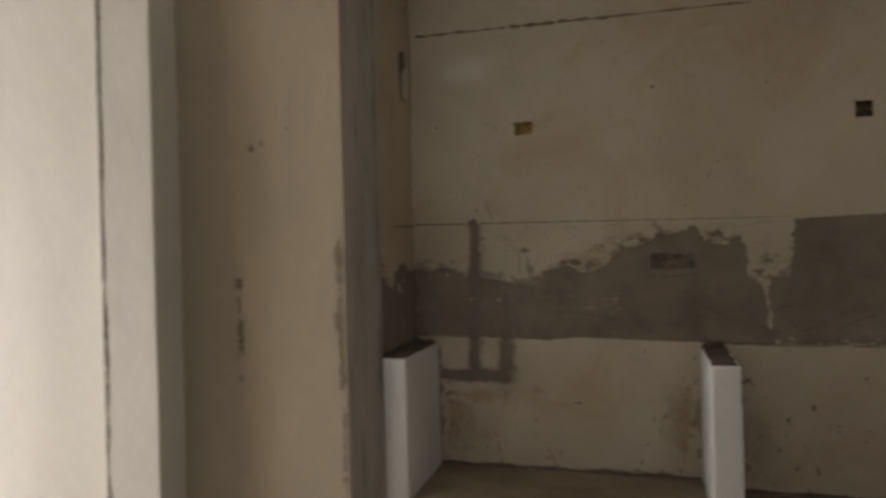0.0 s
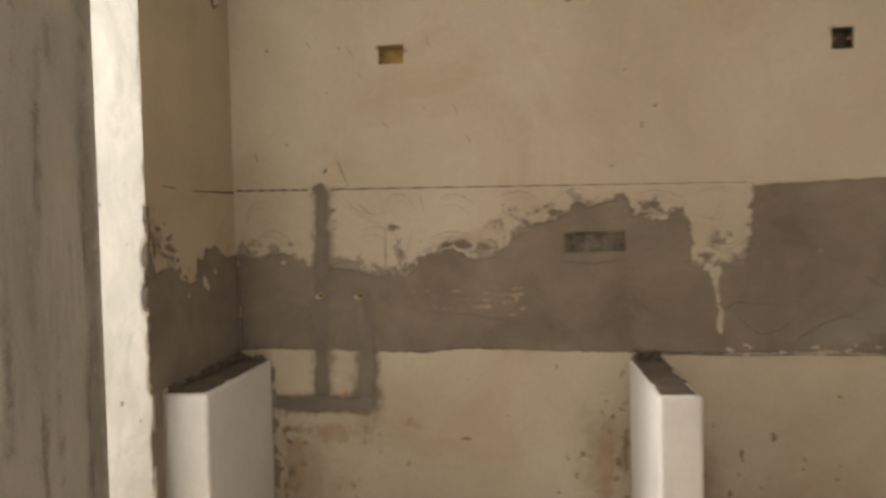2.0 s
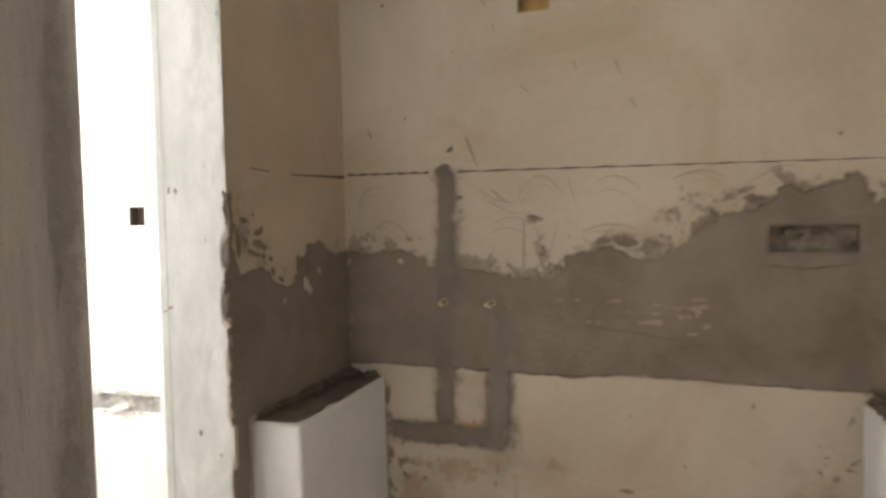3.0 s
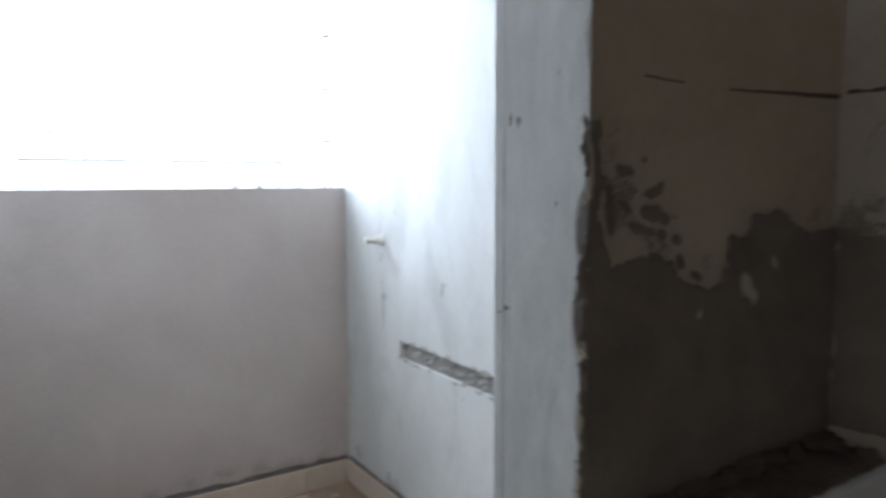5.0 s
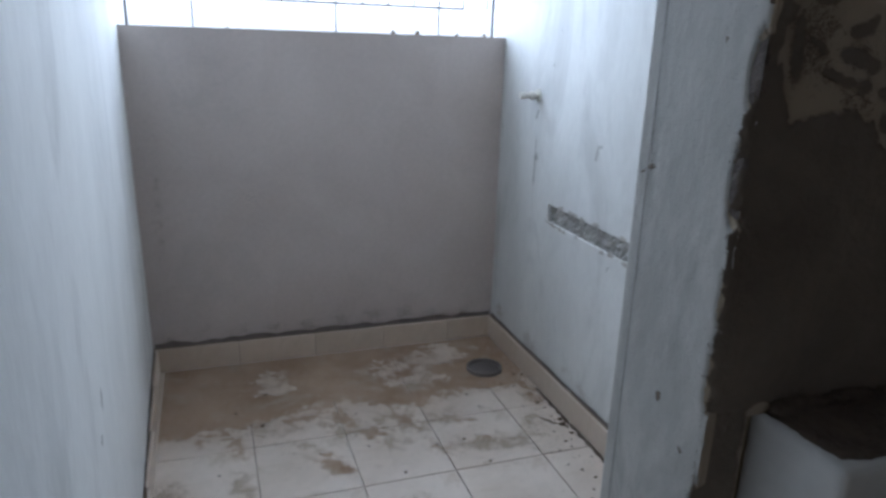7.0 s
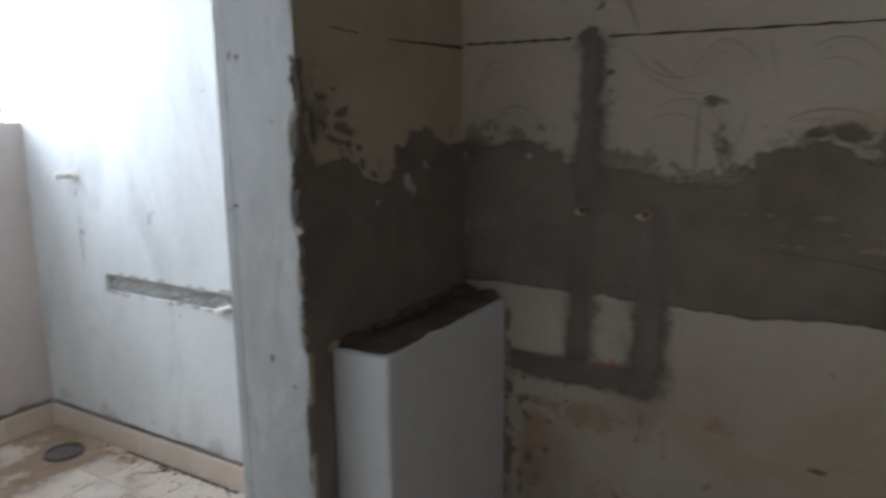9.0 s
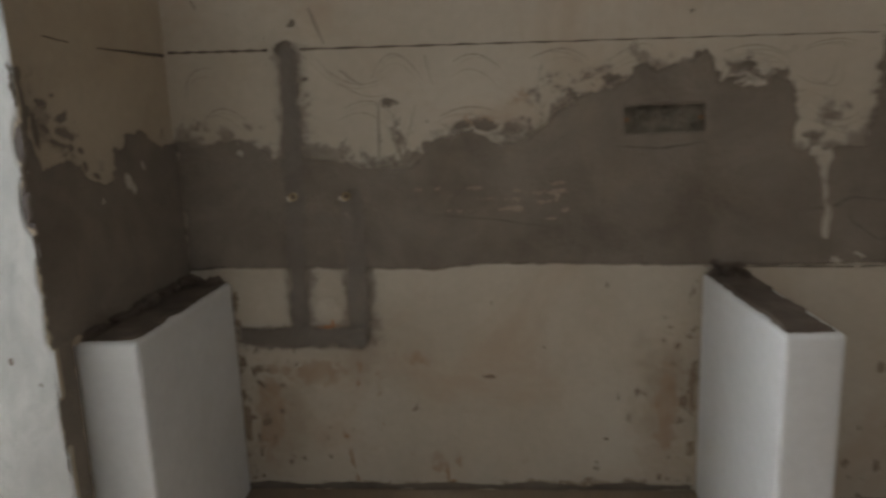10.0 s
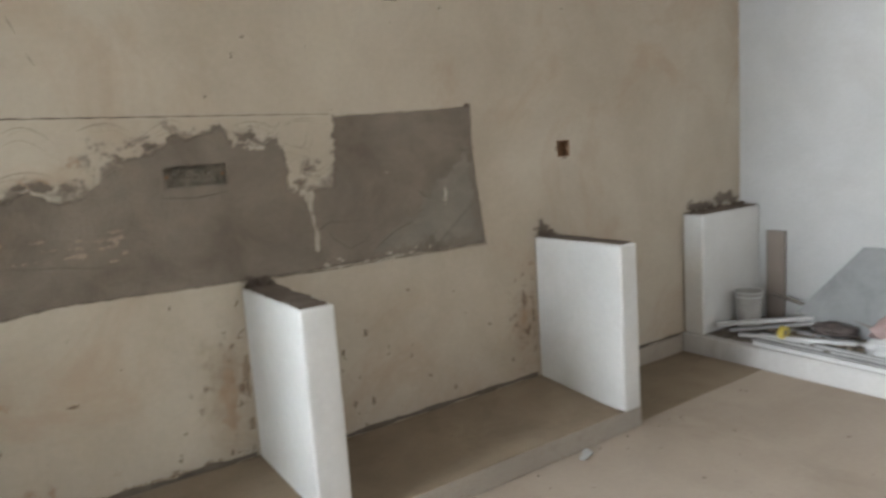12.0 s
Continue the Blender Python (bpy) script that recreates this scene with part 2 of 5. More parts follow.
def rod(bm, a, b, r, sides=8, r2=None):
    a, b = Vector(a), Vector(b)
    d = b - a
    m = Matrix.Translation((a + b) / 2) @ d.to_track_quat("Z", "Y").to_matrix().to_4x4()
    bmesh.ops.create_cone(bm, cap_ends=True, segments=sides, radius1=r, radius2=r if r2 is None else r2, depth=d.length, matrix=m)
    return bm


class Face:
    """A flat wall face: (u, v) on it and d out of it give a place."""

    def __init__(self, origin, u, v, out):
        self.o, self.u, self.v, self.n = Vector(origin), Vector(u), Vector(v), Vector(out)

    def at(self, u, v, d=0.0):
        return self.o + self.u * u + self.v * v + self.n * d


NORTH = Face((0, 4.44, 0), (1, 0, 0), (0, 0, 1), (0, -1, 0))
UNORTH = Face((0, 4.40, 0), (1, 0, 0), (0, 0, 1), (0, -1, 0))
STUB = Face((0, 0, 0), (0, 1, 0), (0, 0, 1), (1, 0, 0))
POSTF = Face((0, 3.79, 0), (1, 0, 0), (0, 0, 1), (0, -1, 0))
JAMB = Face((0.355, 0, 0), (0, 1, 0), (0, 0, 1), (1, 0, 0))
PIERF = Face((0, 2.74, 0), (1, 0, 0), (0, 0, 1), (0, -1, 0))
USOUTH = Face((0, 3.0105, 0), (1, 0.0327, 0), (0, -0.004, 1), (0, 1, 0))
UWEST = Face((-2.09, 0, 0), (0, 1, 0), (0, 0, 1), (1, 0, 0))
EAST = Face((4.80, 0, 0), (0, 1, 0), (0, 0, 1), (-1, 0, 0))


def wall_mesh(face, u0, u1, v0, v1, thick, holes=()):
    """A wall slab behind a face with rectangular holes through it."""
    us = sorted({u0, u1, *(h[0] for h in holes), *(h[1] for h in holes)})
    vs = sorted({v0, v1, *(h[2] for h in holes), *(h[3] for h in holes)})
    solid = {}
    for i in range(len(us) - 1):
        for j in range(len(vs) - 1):
            cu, cv = (us[i] + us[i + 1]) / 2, (vs[j] + vs[j + 1]) / 2
            solid[i, j] = not any(h[0] < cu < h[1] and h[2] < cv < h[3] for h in holes)
    bm, cache = bmesh.new(), {}

    def vert(u, v, d):
        key = (round(u, 5), round(v, 5), d)
        if key not in cache:
            cache[key] = bm.verts.new(face.at(u, v, -thick if d else 0.0))
        return cache[key]

    for (i, j), full in solid.items():
        if not full:
            continue
        a, b, c, e = us[i], us[i + 1], vs[j], vs[j + 1]
        for d in (0, 1):
            bm.faces.new([vert(a, c, d), vert(b, c, d), vert(b, e, d), vert(a, e, d)])
        for di, dj, p, q in ((-1, 0, (a, c), (a, e)), (1, 0, (b, c), (b, e)), (0, -1, (a, c), (b, c)), (0, 1, (a, e), (b, e))):
            if not solid.get((i + di, j + dj), False):
                bm.faces.new([vert(*p, 0), vert(*q, 0), vert(*q, 1), vert(*p, 1)])
    return bm


def value_noise(x, y, seed):
    """Smooth lattice noise from -1 to 1 for arrays."""
    xi, yi = np.floor(x).astype(np.int64), np.floor(y).astype(np.int64)
    fx, fy = x - xi, y - yi
    fx, fy = fx * fx * (3 - 2 * fx), fy * fy * (3 - 2 * fy)

    def lattice(a, b):
        h = (a * 374761393 + b * 668265263 + int(seed * 1013) * 974711) & 0xFFFFFFFF
        h = ((h ^ (h >> 13)) * 1274126177) & 0xFFFFFFFF
        return ((h ^ (h >> 16)) & 0xFFFF) / 32767.5 - 1

    top = lattice(xi, yi) * (1 - fx) + lattice(xi + 1, yi) * fx
    low = lattice(xi, yi + 1) * (1 - fx) + lattice(xi + 1, yi + 1) * fx
    return top * (1 - fy) + low * fy


def rough_field(u, v, seed, k=1.0):
    """Broken-edge noise at three sizes."""
    return value_noise(u * 16 * k, v * 16 * k, seed) + 0.65 * value_noise(u * 43 * k, v * 43 * k, seed + 1) + 0.5 * value_noise(u * 115 * k, v * 115 * k, seed + 2)


def inside(u, v, points):
    """Metres inside (+) or outside (-) an outline."""
    best, odd = np.full(u.shape, 1e9), np.zeros(u.shape, bool)
    for (ax, ay), (bx, by) in zip(points, points[1:] + points[:1]):
        dx, dy = bx - ax, by - ay
        k = np.clip(((u - ax) * dx + (v - ay) * dy) / (dx * dx + dy * dy + 1e-12), 0, 1)
        best = np.minimum(best, np.hypot(u - ax - k * dx, v - ay - k * dy))
        if dy:
            odd ^= ((ay > v) != (by > v)) & (u < ax + (v - ay) * dx / dy)
    return np.where(odd, best, -best)


def spots(u, v, ovals):
    """Metres inside the nearest of some leaning ovals (u, v, half width, half height, lean)."""
    best = np.full(u.shape, -1.0)
    for cu, cv, ru, rv, lean in ovals:
        du, dv = u - cu, v - cv
        a, b = du * math.cos(lean) + dv * math.sin(lean), dv * math.cos(lean) - du * math.sin(lean)
        best = np.maximum(best, (1 - np.hypot(a / ru, b / rv)) * min(ru, rv))
    return best


def smear(name, face, bounds, depth, mat, thick, soft, amp, seed, cell=0.005, label="", category="", kind="structure", base=0.0006, group="", freq=1.0):
    """A thin layer on a face wherever depth(u, v), broken up by noise, is positive; its rim feathers out."""
    u0, u1, v0, v1 = bounds
    nu, nv = int((u1 - u0) / cell) + 2, int((v1 - v0) / cell) + 2
    gu, gv = np.meshgrid(u0 + np.arange(nu) * cell, v0 + np.arange(nv) * cell, indexing="ij")
    f = depth(gu, gv) + (amp(gu, gv) if callable(amp) else amp) * rough_field(gu, gv, seed, freq)
    f[gu < u0 + cell / 2] = np.minimum(f, -1e-4)[gu < u0 + cell / 2]
    full = f > 0
    verts, cover, faces, ids = [], [], [], {}

    def corner(i, j):
        if (i, j) not in ids:
            c = min(1.0, f[i, j] / soft)
            ids[i, j] = len(verts)
            verts.append(face.at(gu[i, j], gv[i, j], base + thick * c * c * (3 - 2 * c)))
            cover.append(c)
        return ids[i, j]

    def crossing(a, b):
        key = (a, b) if a < b else (b, a)
        if key not in ids:
            fa, fb = f[a], f[b]
            k = fa / (fa - fb)
            ids[key] = len(verts)
            verts.append(face.at(gu[a] + k * (gu[b] - gu[a]), gv[a] + k * (gv[b] - gv[a]), base))
            cover.append(0.0)
        return ids[key]

    some = full[:-1, :-1] | full[1:, :-1] | full[:-1, 1:] | full[1:, 1:]
    for i, j in np.argwhere(some).tolist():
        ring, poly = ((i, j), (i + 1, j), (i + 1, j + 1), (i, j + 1)), []
        for k in range(4):
            a, b = ring[k], ring[(k + 1) % 4]
            if full[a]:
                poly.append(corner(*a))
            if full[a] != full[b]:
                poly.append(crossing(a, b))
        if len(poly) > 2:
            faces.append(poly)
    me = bpy.data.meshes.new(name)
    me.from_pydata(verts, [], faces)
    layer = me.attributes.new("cover", "FLOAT", "POINT")
    layer.data.foreach_set("value", cover)
    if faces and me.polygons[0].normal.dot(face.n) < 0:
        me.flip_normals()
    me.materials.append(mat)
    for p in me.polygons:
        p.use_smooth = True
    return tagged(new(name, me), label, category, group, kind)


def outline_smear(name, face, points, *rest, holes=(), **more):
    us, vs = [p[0] for p in points], [p[1] for p in points]

    def depth(u, v):
        f = inside(u, v, points)
        for a, b, c, d in holes:
            f = np.minimum(f, np.maximum(np.maximum(a - u, u - b), np.maximum(c - v, v - d)))
        return f

    return smear(name, face, (min(us) - 0.04, max(us) + 0.04, min(vs) - 0.04, max(vs) + 0.04), depth, *rest, **more)


def spot_smear(name, face, ovals, *rest, **more):
    more.setdefault("freq", 2.2)
    b = (min(o[0] - o[2] - o[3] for o in ovals), max(o[0] + o[2] + o[3] for o in ovals), min(o[1] - o[3] - o[2] for o in ovals), max(o[1] + o[3] + o[2] for o in ovals))
    return smear(name, face, b, lambda u, v: spots(u, v, ovals), *rest, **more)


def coat(bm, face, outline, thick, base=-0.001):
    """A small flat slab with an outline of its own."""
    low = [bm.verts.new(face.at(u, v, base)) for u, v in outline]
    top = [bm.verts.new(face.at(u, v, thick)) for u, v in outline]
    n = len(outline)
    for i in range(n):
        bm.faces.new([low[i], low[(i + 1) % n], top[(i + 1) % n], top[i]])
    bmesh.ops.triangulate(bm, faces=[bm.faces.new(top)])
    return bm


def blob(bm, face, u, v, ru, rv, thick, seed, sides=12, lean=0.0, wild=0.45):
    pts = []
    for i in range(sides):
        a = 2 * math.pi * i / sides
        r = 1 + wild * noise.noise(Vector((math.cos(a) * 1.4 + seed * 7.3, math.sin(a) * 1.4, seed * 3.1))) * 1.6
        x, y = ru * r * math.cos(a), rv * r * math.sin(a)
        pts.append((u + x * math.cos(lean) - y * math.sin(lean), v + x * math.sin(lean) + y * math.cos(lean)))
    return coat(bm, face, pts, thick)


def ribbon(bm, face, pts, widths, thick):
    """A narrow raised line along points on a face."""
    left, right = [], []
    for i, (u, v) in enumerate(pts):
        a, b = pts[max(0, i - 1)], pts[min(len(pts) - 1, i + 1)]
        d = Vector((b[0] - a[0], b[1] - a[1]))
        d = d.normalized() if d.length else Vector((1, 0))
        w = widths(i / (len(pts) - 1)) / 2
        left.append((u - d.y * w, v + d.x * w))
        right.append((u + d.y * w, v - d.x * w))
    for i in range(len(pts) - 1):
        quad = (left[i], left[i + 1], right[i + 1], right[i])
        bm.faces.new([bm.verts.new(face.at(*q, thick)) for q in quad])
    return bm


# ---------------------------------------------------------------- structure
TOP = 2.95
W2_HOLES = [(0.594, 0.692, 2.0, 2.073), (2.23, 2.305, 1.97, 2.047), (1.282, 1.506, 1.265, 1.346), (3.195, 3.285, 1.255, 1.338)]
structure("wall_north", wall_mesh(NORTH, 0.0, 4.80, -0.2, TOP, 0.25, W2_HOLES), CREAM, "cream plastered kitchen wall with open switch boxes and cement patches", "wall")
structure("wall_utility_north", wall_mesh(UNORTH, -2.26, -0.205, -0.2, TOP, 0.25, [(-1.61, -0.75, 0.69, 0.758), (-0.862, -0.79, 1.385, 1.455)]), UTILITY,
          "whitewashed utility wall with an open cable chase", "wall")
stub = boxed((-0.205, 3.79, 0.866), (0.0, 4.69, TOP), 0.004)
box(stub, (-0.205, 3.79, -0.2), (0.0, 3.862, 0.866), 0.004)
box(stub, (-0.205, 3.862, -0.2), (-0.021, 4.69, 0.866))
structure("wall_stub", stub, NICHE, "short plastered partition wall between kitchen and utility", "wall")
structure("wall_pier", boxed((-2.29, 2.74, -0.2), (0.355, 2.85, TOP), 0.004), LEFT, "tan plastered wall ending beside the utility opening", "wall")
pier = boxed((-2.29, 2.85, -0.2), (0.354, 2.94, TOP), 0.006)
for v in pier.verts:
    if v.co.y > 2.9:
        k = (v.co.x + 2.1) / 2.45
        v.co.y += 0.08 * k - 0.008 * (v.co.z - 0.15) * (1 - k)
structure("wall_utility_south", pier, UTILITY, "whitewashed side wall of the utility bay", "wall")
structure("wall_pilaster", boxed((-0.462, 2.61, -0.2), (-0.25, 2.742, TOP), 0.006), WHITEWASH, "whitewashed pilaster standing proud of the wall", "wall")
structure("wall_bright", boxed((-3.4, 2.70, -0.2), (-0.464, 2.742, TOP), 0.002), WHITEWASH, "whitewashed wall surface beside the pilaster", "wall")
structure("wall_utility_west", wall_mesh(UWEST, 2.9, 4.399, -0.2, TOP, 0.12, [(2.9, 4.399, 1.353, 2.75)]), PARAPET, "grey plastered parapet wall below the grilled opening", "wall")
structure("wall_east", wall_mesh(EAST, -3.2, 4.69, -0.2, TOP, 0.2), ENDWALL, "pale plastered wall at the end of the kitchen", "wall")
WESTR = Face((-3.2, 0, 0), (0, 1, 0), (0, 0, 1), (1, 0, 0))
SOUTH = Face((0, -2.8, 0), (1, 0, 0), (0, 0, 1), (0, 1, 0))
structure("wall_west", wall_mesh(WESTR, -3.2, 2.70, -0.2, TOP, 0.2, [(1.2, 2.6, 0.0, 1.9)]), WHITEWASH, "plain plastered wall with a window opening", "wall")
# unseen closing wall; its opening is added to let the south fill in
structure("wall_south", wall_mesh(SOUTH, -3.4, 5.12, -0.2, TOP, 0.2, [(0.7, 3.7, 0.8, 2.6)]), CREAM, "plain unseen plastered wall with an opening added for the fill lamp", "wall")
structure("ceiling", boxed((-3.4, -3.2, TOP), (5.12, 4.69, TOP + 0.15)), CEILING, "plain plastered ceiling slab", "ceiling")
structure("floor", boxed((-3.4, -3.2, -0.2), (4.93, 4.45, 0.0)), FLOOR, "dusty beige cement floor of the kitchen", "floor")
ground = structure("ground", bmesh.new(), OUTSIDE, "bare earth ground outside the building", "ground")
gbm = bmesh.new()
bmesh.ops.create_grid(gbm, x_segments=8, y_segments=8, size=1500)
bmesh.ops.translate(gbm, vec=(0, 0, -0.35), verts=gbm.verts)
gbm.to_mesh(ground.data)
gbm.free()

# ---------------------------------------------------------------- cement coats on the kitchen wall
BAND = [(0.004, 0.90), (0.107, 0.905), (0.65, 0.893), (0.73, 0.888), (0.90, 0.903), (1.54, 0.887), (2.0, 0.884), (2.704, 0.877), (2.674, 1.14), (2.653, 1.33), (2.662, 1.526),
        (2.4, 1.516), (2.02, 1.507), (1.955, 1.502), (1.94, 1.40), (1.92, 1.217), (1.745, 1.222), (1.73, 1.36), (1.72, 1.447), (1.67, 1.415), (1.60, 1.405), (1.545, 1.402), (1.50, 1.474),
        (1.42, 1.462), (1.309, 1.452), (1.30, 1.425), (1.17, 1.37), (1.09, 1.335), (1.03, 1.282), (0.95, 1.262), (0.84, 1.292), (0.76, 1.262), (0.68, 1.20), (0.60, 1.186), (0.50, 1.215),
        (0.40, 1.235), (0.296, 1.24), (0.21, 1.296), (0.12, 1.272), (0.004, 1.288)]


def band_roughness(most):
    """Ragged along the hacked upper edge, clean along the cut lower and right-hand edges and round the socket box."""
    def amp(u, v):
        a = np.where((v < 1.0) | (u > 1.96), min(most, 0.0032), most)
        gap = np.maximum(np.maximum(1.284 - u, u - 1.504), np.maximum(1.267 - v, v - 1.344))
        return a * np.clip(gap / 0.04, 0.04, 1.0)
    return amp


outline_smear("cement_patch", NORTH, BAND, CEMENT, 0.006, 0.011, band_roughness(0.0125), 1.0, holes=[(1.290, 1.498, 1.273, 1.338)],
              label="rough grey-brown cement band hacked into the plastered wall above the counter", category="cement patch")
outline_smear("cement_wash", NORTH, [(u, v + (0.035 if v > 1.15 and u < 1.93 else 0.0)) for u, v in BAND], WASH, 0.0006, 0.03, band_roughness(0.034), 1.5, freq=1.6, base=0.0004, holes=[(1.27, 1.52, 1.25, 1.36)],
              label="scratchy thin cement wash round the patched band", category="cement wash")
FRESH = [(2.02, 0.893), (2.30, 0.888), (2.70, 0.882), (2.672, 1.14), (2.650, 1.33), (2.62, 1.40), (2.48, 1.26), (2.30, 1.10), (2.12, 0.99)]
outline_smear("cement_patch", NORTH, FRESH, material("newer_cement_render", (0.20, 0.176, 0.142), (0.28, 0.25, 0.205), 0.93, 3.0, 70, 0.35, (0.30, 0.265, 0.215), 4.5, 0.45, (1, 1, 1.6), feather=0.9), 0.0012, 0.10, 0.03, 1.2,
              base=0.0068, label="paler cement trowelled over the band's lower end", category="cement patch")
NBAND = [(3.78, 0.87), (4.12, 0.87), (4.46, 0.87), (4.46, 1.285), (4.40, 1.298), (4.36, 1.288), (4.30, 1.313), (4.18, 1.316), (4.168, 1.285), (4.118, 1.282), (4.112, 1.235), (4.06, 1.200), (4.0, 1.222), (3.965, 1.252),
         (3.90, 1.262), (3.84, 1.256), (3.822, 1.30), (3.818, 1.38), (3.808, 1.46), (3.78, 1.47)]
outline_smear("cement_patch", STUB, NBAND, CEMENT, 0.006, 0.007, 0.0135, 2.0, label="dark cement band on the side of the partition wall", category="cement patch")
outline_smear("cement_patch", STUB, [(3.78, 1.2), (3.800, 1.2), (3.806, 1.7), (3.800, 2.3), (3.806, 2.94), (3.78, 2.94)], CEMENT, 0.003, 0.016, 0.004, 3.0,
              label="narrow cement strip along the partition's edge", category="cement patch")
outline_smear("cement_patch", STUB, [(3.78, 0.0), (3.858, 0.0), (3.858, 0.91), (3.78, 0.91)], CEMENT, 0.003, 0.012, 0.004, 3.5,
              label="dark cement strip beside the first counter support", category="cement patch")

chases = [([(0.318, 1.548), (0.388, 1.548), (0.392, 1.25), (0.378, 0.92), (0.372, 0.70), (0.296, 0.70), (0.298, 0.95), (0.308, 1.25)], 4.0),
          ([(0.468, 1.15), (0.558, 1.15), (0.564, 0.92), (0.556, 0.70), (0.468, 0.70), (0.47, 0.92)], 5.0),
          ([(0.128, 0.745), (0.30, 0.742), (0.54, 0.735), (0.56, 0.69), (0.54, 0.64), (0.34, 0.648), (0.13, 0.65)], 6.0)]
for pts, seed in chases:
    outline_smear("cement_wash", NORTH, [(u + (0.03 if u > sum(p[0] for p in pts) / len(pts) else -0.018), v) for u, v in pts], WASH, 0.0004, 0.05, 0.016, seed + 0.5, freq=1.2, base=0.0012 + 0.0003 * (seed - 4),
                  label="thin cement wash beside a filled pipe chase", category="cement wash")
    outline_smear("pipe_chase_filling", NORTH, pts, CEMENT_SMOOTH, 0.0010, 0.030, 0.007, seed, label="grey cement filling over a buried water pipe", category="cement filling",
                  group="fillings over buried pipes", base=0.0066 + 0.0004 * (seed - 4))

# skim coats on the wall ends
CHIPS = [(0.003, 1.308, 0.013, 0.040), (0.001, 1.184, 0.017, 0.048), (0.005, 1.04, 0.010, 0.034), (0.004, 0.93, 0.009, 0.050), (0.006, 0.72, 0.006, 0.06)]


def post_coat(u, v):
    """The coat stops short where the corner is chipped."""
    f = 0.010 - u
    for cu, cv, ru, rv in CHIPS:
        f = np.minimum(f, (np.hypot((u - cu) / ru, (v - cv) / rv) - 1) * ru)
    return f


smear("skim_coat", POSTF, (-0.204, 0.0075, 0.0, 2.94), post_coat, POST, 0.004, 0.003, 0.0022, 7.0, 0.004, label="pale uneven skim coat on the partition's end", category="skim coat")
bm, rows = bmesh.new(), []
for k in range(295):
    z = 0.01 * k
    cut = max([0.0] + [0.022 * math.sqrt(max(0.0, 1 - ((z - cv) / rv) ** 2)) * ru / 0.022 for cu, cv, ru, rv in CHIPS])
    x = 0.0065 + 0.002 * noise.noise(Vector((z * 9, 2, 0))) + 0.0012 * noise.noise(Vector((z * 31, 5, 0))) - min(cut, 0.014)
    rows.append([bm.verts.new(p) for p in ((-0.012, 3.7895, z), (x - 0.002, 3.7885, z), (x, 3.791, z), (x - 0.0015, 3.803, z), (-0.004, 3.812, z))])
for a, b in zip(rows, rows[1:]):
    for j in range(4):
        bm.faces.new([a[j], a[j + 1], b[j + 1], b[j]])
structure("plaster_arris", bm, NICHE, "rounded worn plaster edge at the partition's corner", "plaster edge")
smear("skim_coat", JAMB, (2.743, 3.018, 0.0, 2.94), lambda u, v: np.full(u.shape, 0.05), CEMENT_JAMB, 0.005, 0.004, 0.0, 8.0, 0.01, label="grey trowelled cement coat on the wall's end", category="skim coat")
outline_smear("cement_patch", PIERF, [(0.30, -0.04), (0.35, -0.04), (0.352, 1.48), (0.335, 1.46), (0.31, 1.42), (0.318, 1.30), (0.308, 1.2), (0.318, 1.1), (0.322, 0.9), (0.33, 0.6), (0.332, 0.3)], WASH, 0.002, 0.018, 0.009, 9.0,
              label="ragged cement smear along the wall's corner", category="cement patch")
# shade line at the pilaster's edge, painted on as a dark strip
smear("worn_edge", Face((0, 2.61, 0), (1, 0, 0), (0, 0, 1), (0, -1, 0)), (-0.462, -0.43, 0.0, 2.94), lambda u, v: 0.016 - np.abs(u + 0.455), STAIN_SHADE, 0.001, 0.012, 0.006, 10.0,
      label="dark shade line painted along the edge of the pilaster", category="worn edge")

# ---------------------------------------------------------------- counter base: plinths and supports


def sloped(bm, above, fall):
    """Lets the top of a plinth fall towards the room."""
    for v in bm.verts:
        if v.co.z > above:
            v.co.z -= fall * (4.438 - v.co.y) / 0.54
    return bm


structure("plinth_1", sloped(boxed((0.1, 3.905, 0.0), (1.52, 4.438, 0.195), 0.012, 3), 0.1, 0.02), SCREED, "raised cement plinth under the kitchen counter", "plinth")
structure("plinth_2", sloped(boxed((1.60, 3.895, 0.0), (3.135, 4.438, 0.148), 0.012, 3), 0.08, 0.05), SCREED, "low cement plinth between two counter supports", "plinth")
structure("floor_strip", boxed((3.1, 3.93, -0.01), (4.19, 4.437, 0.004), 0.002), SCREED, "brown unfinished screed between the plinths", "floor")
structure("plinth_3", boxed((4.18, 0.8, 0.0), (4.798, 4.438, 0.122), 0.012, 3), PLINTHWHITE, "white-faced plinth along the end wall", "plinth")


smear("plinth_dust", Face((0, 3.895, 0), (1, 0, 0), (0, 0, 1), (0, -1, 0)), (1.61, 3.125, 0.004, 0.094), lambda u, v: np.full(u.shape, 0.03),
      material("pale_cement_dust", (0.36, 0.315, 0.265), (0.44, 0.39, 0.33), 0.9, 3, 50, 0.2, feather=0.4, opacity=0.85), 0.0006, 0.03, 0.012, 70, label="pale dusty cement face of the low plinth", category="cement face")


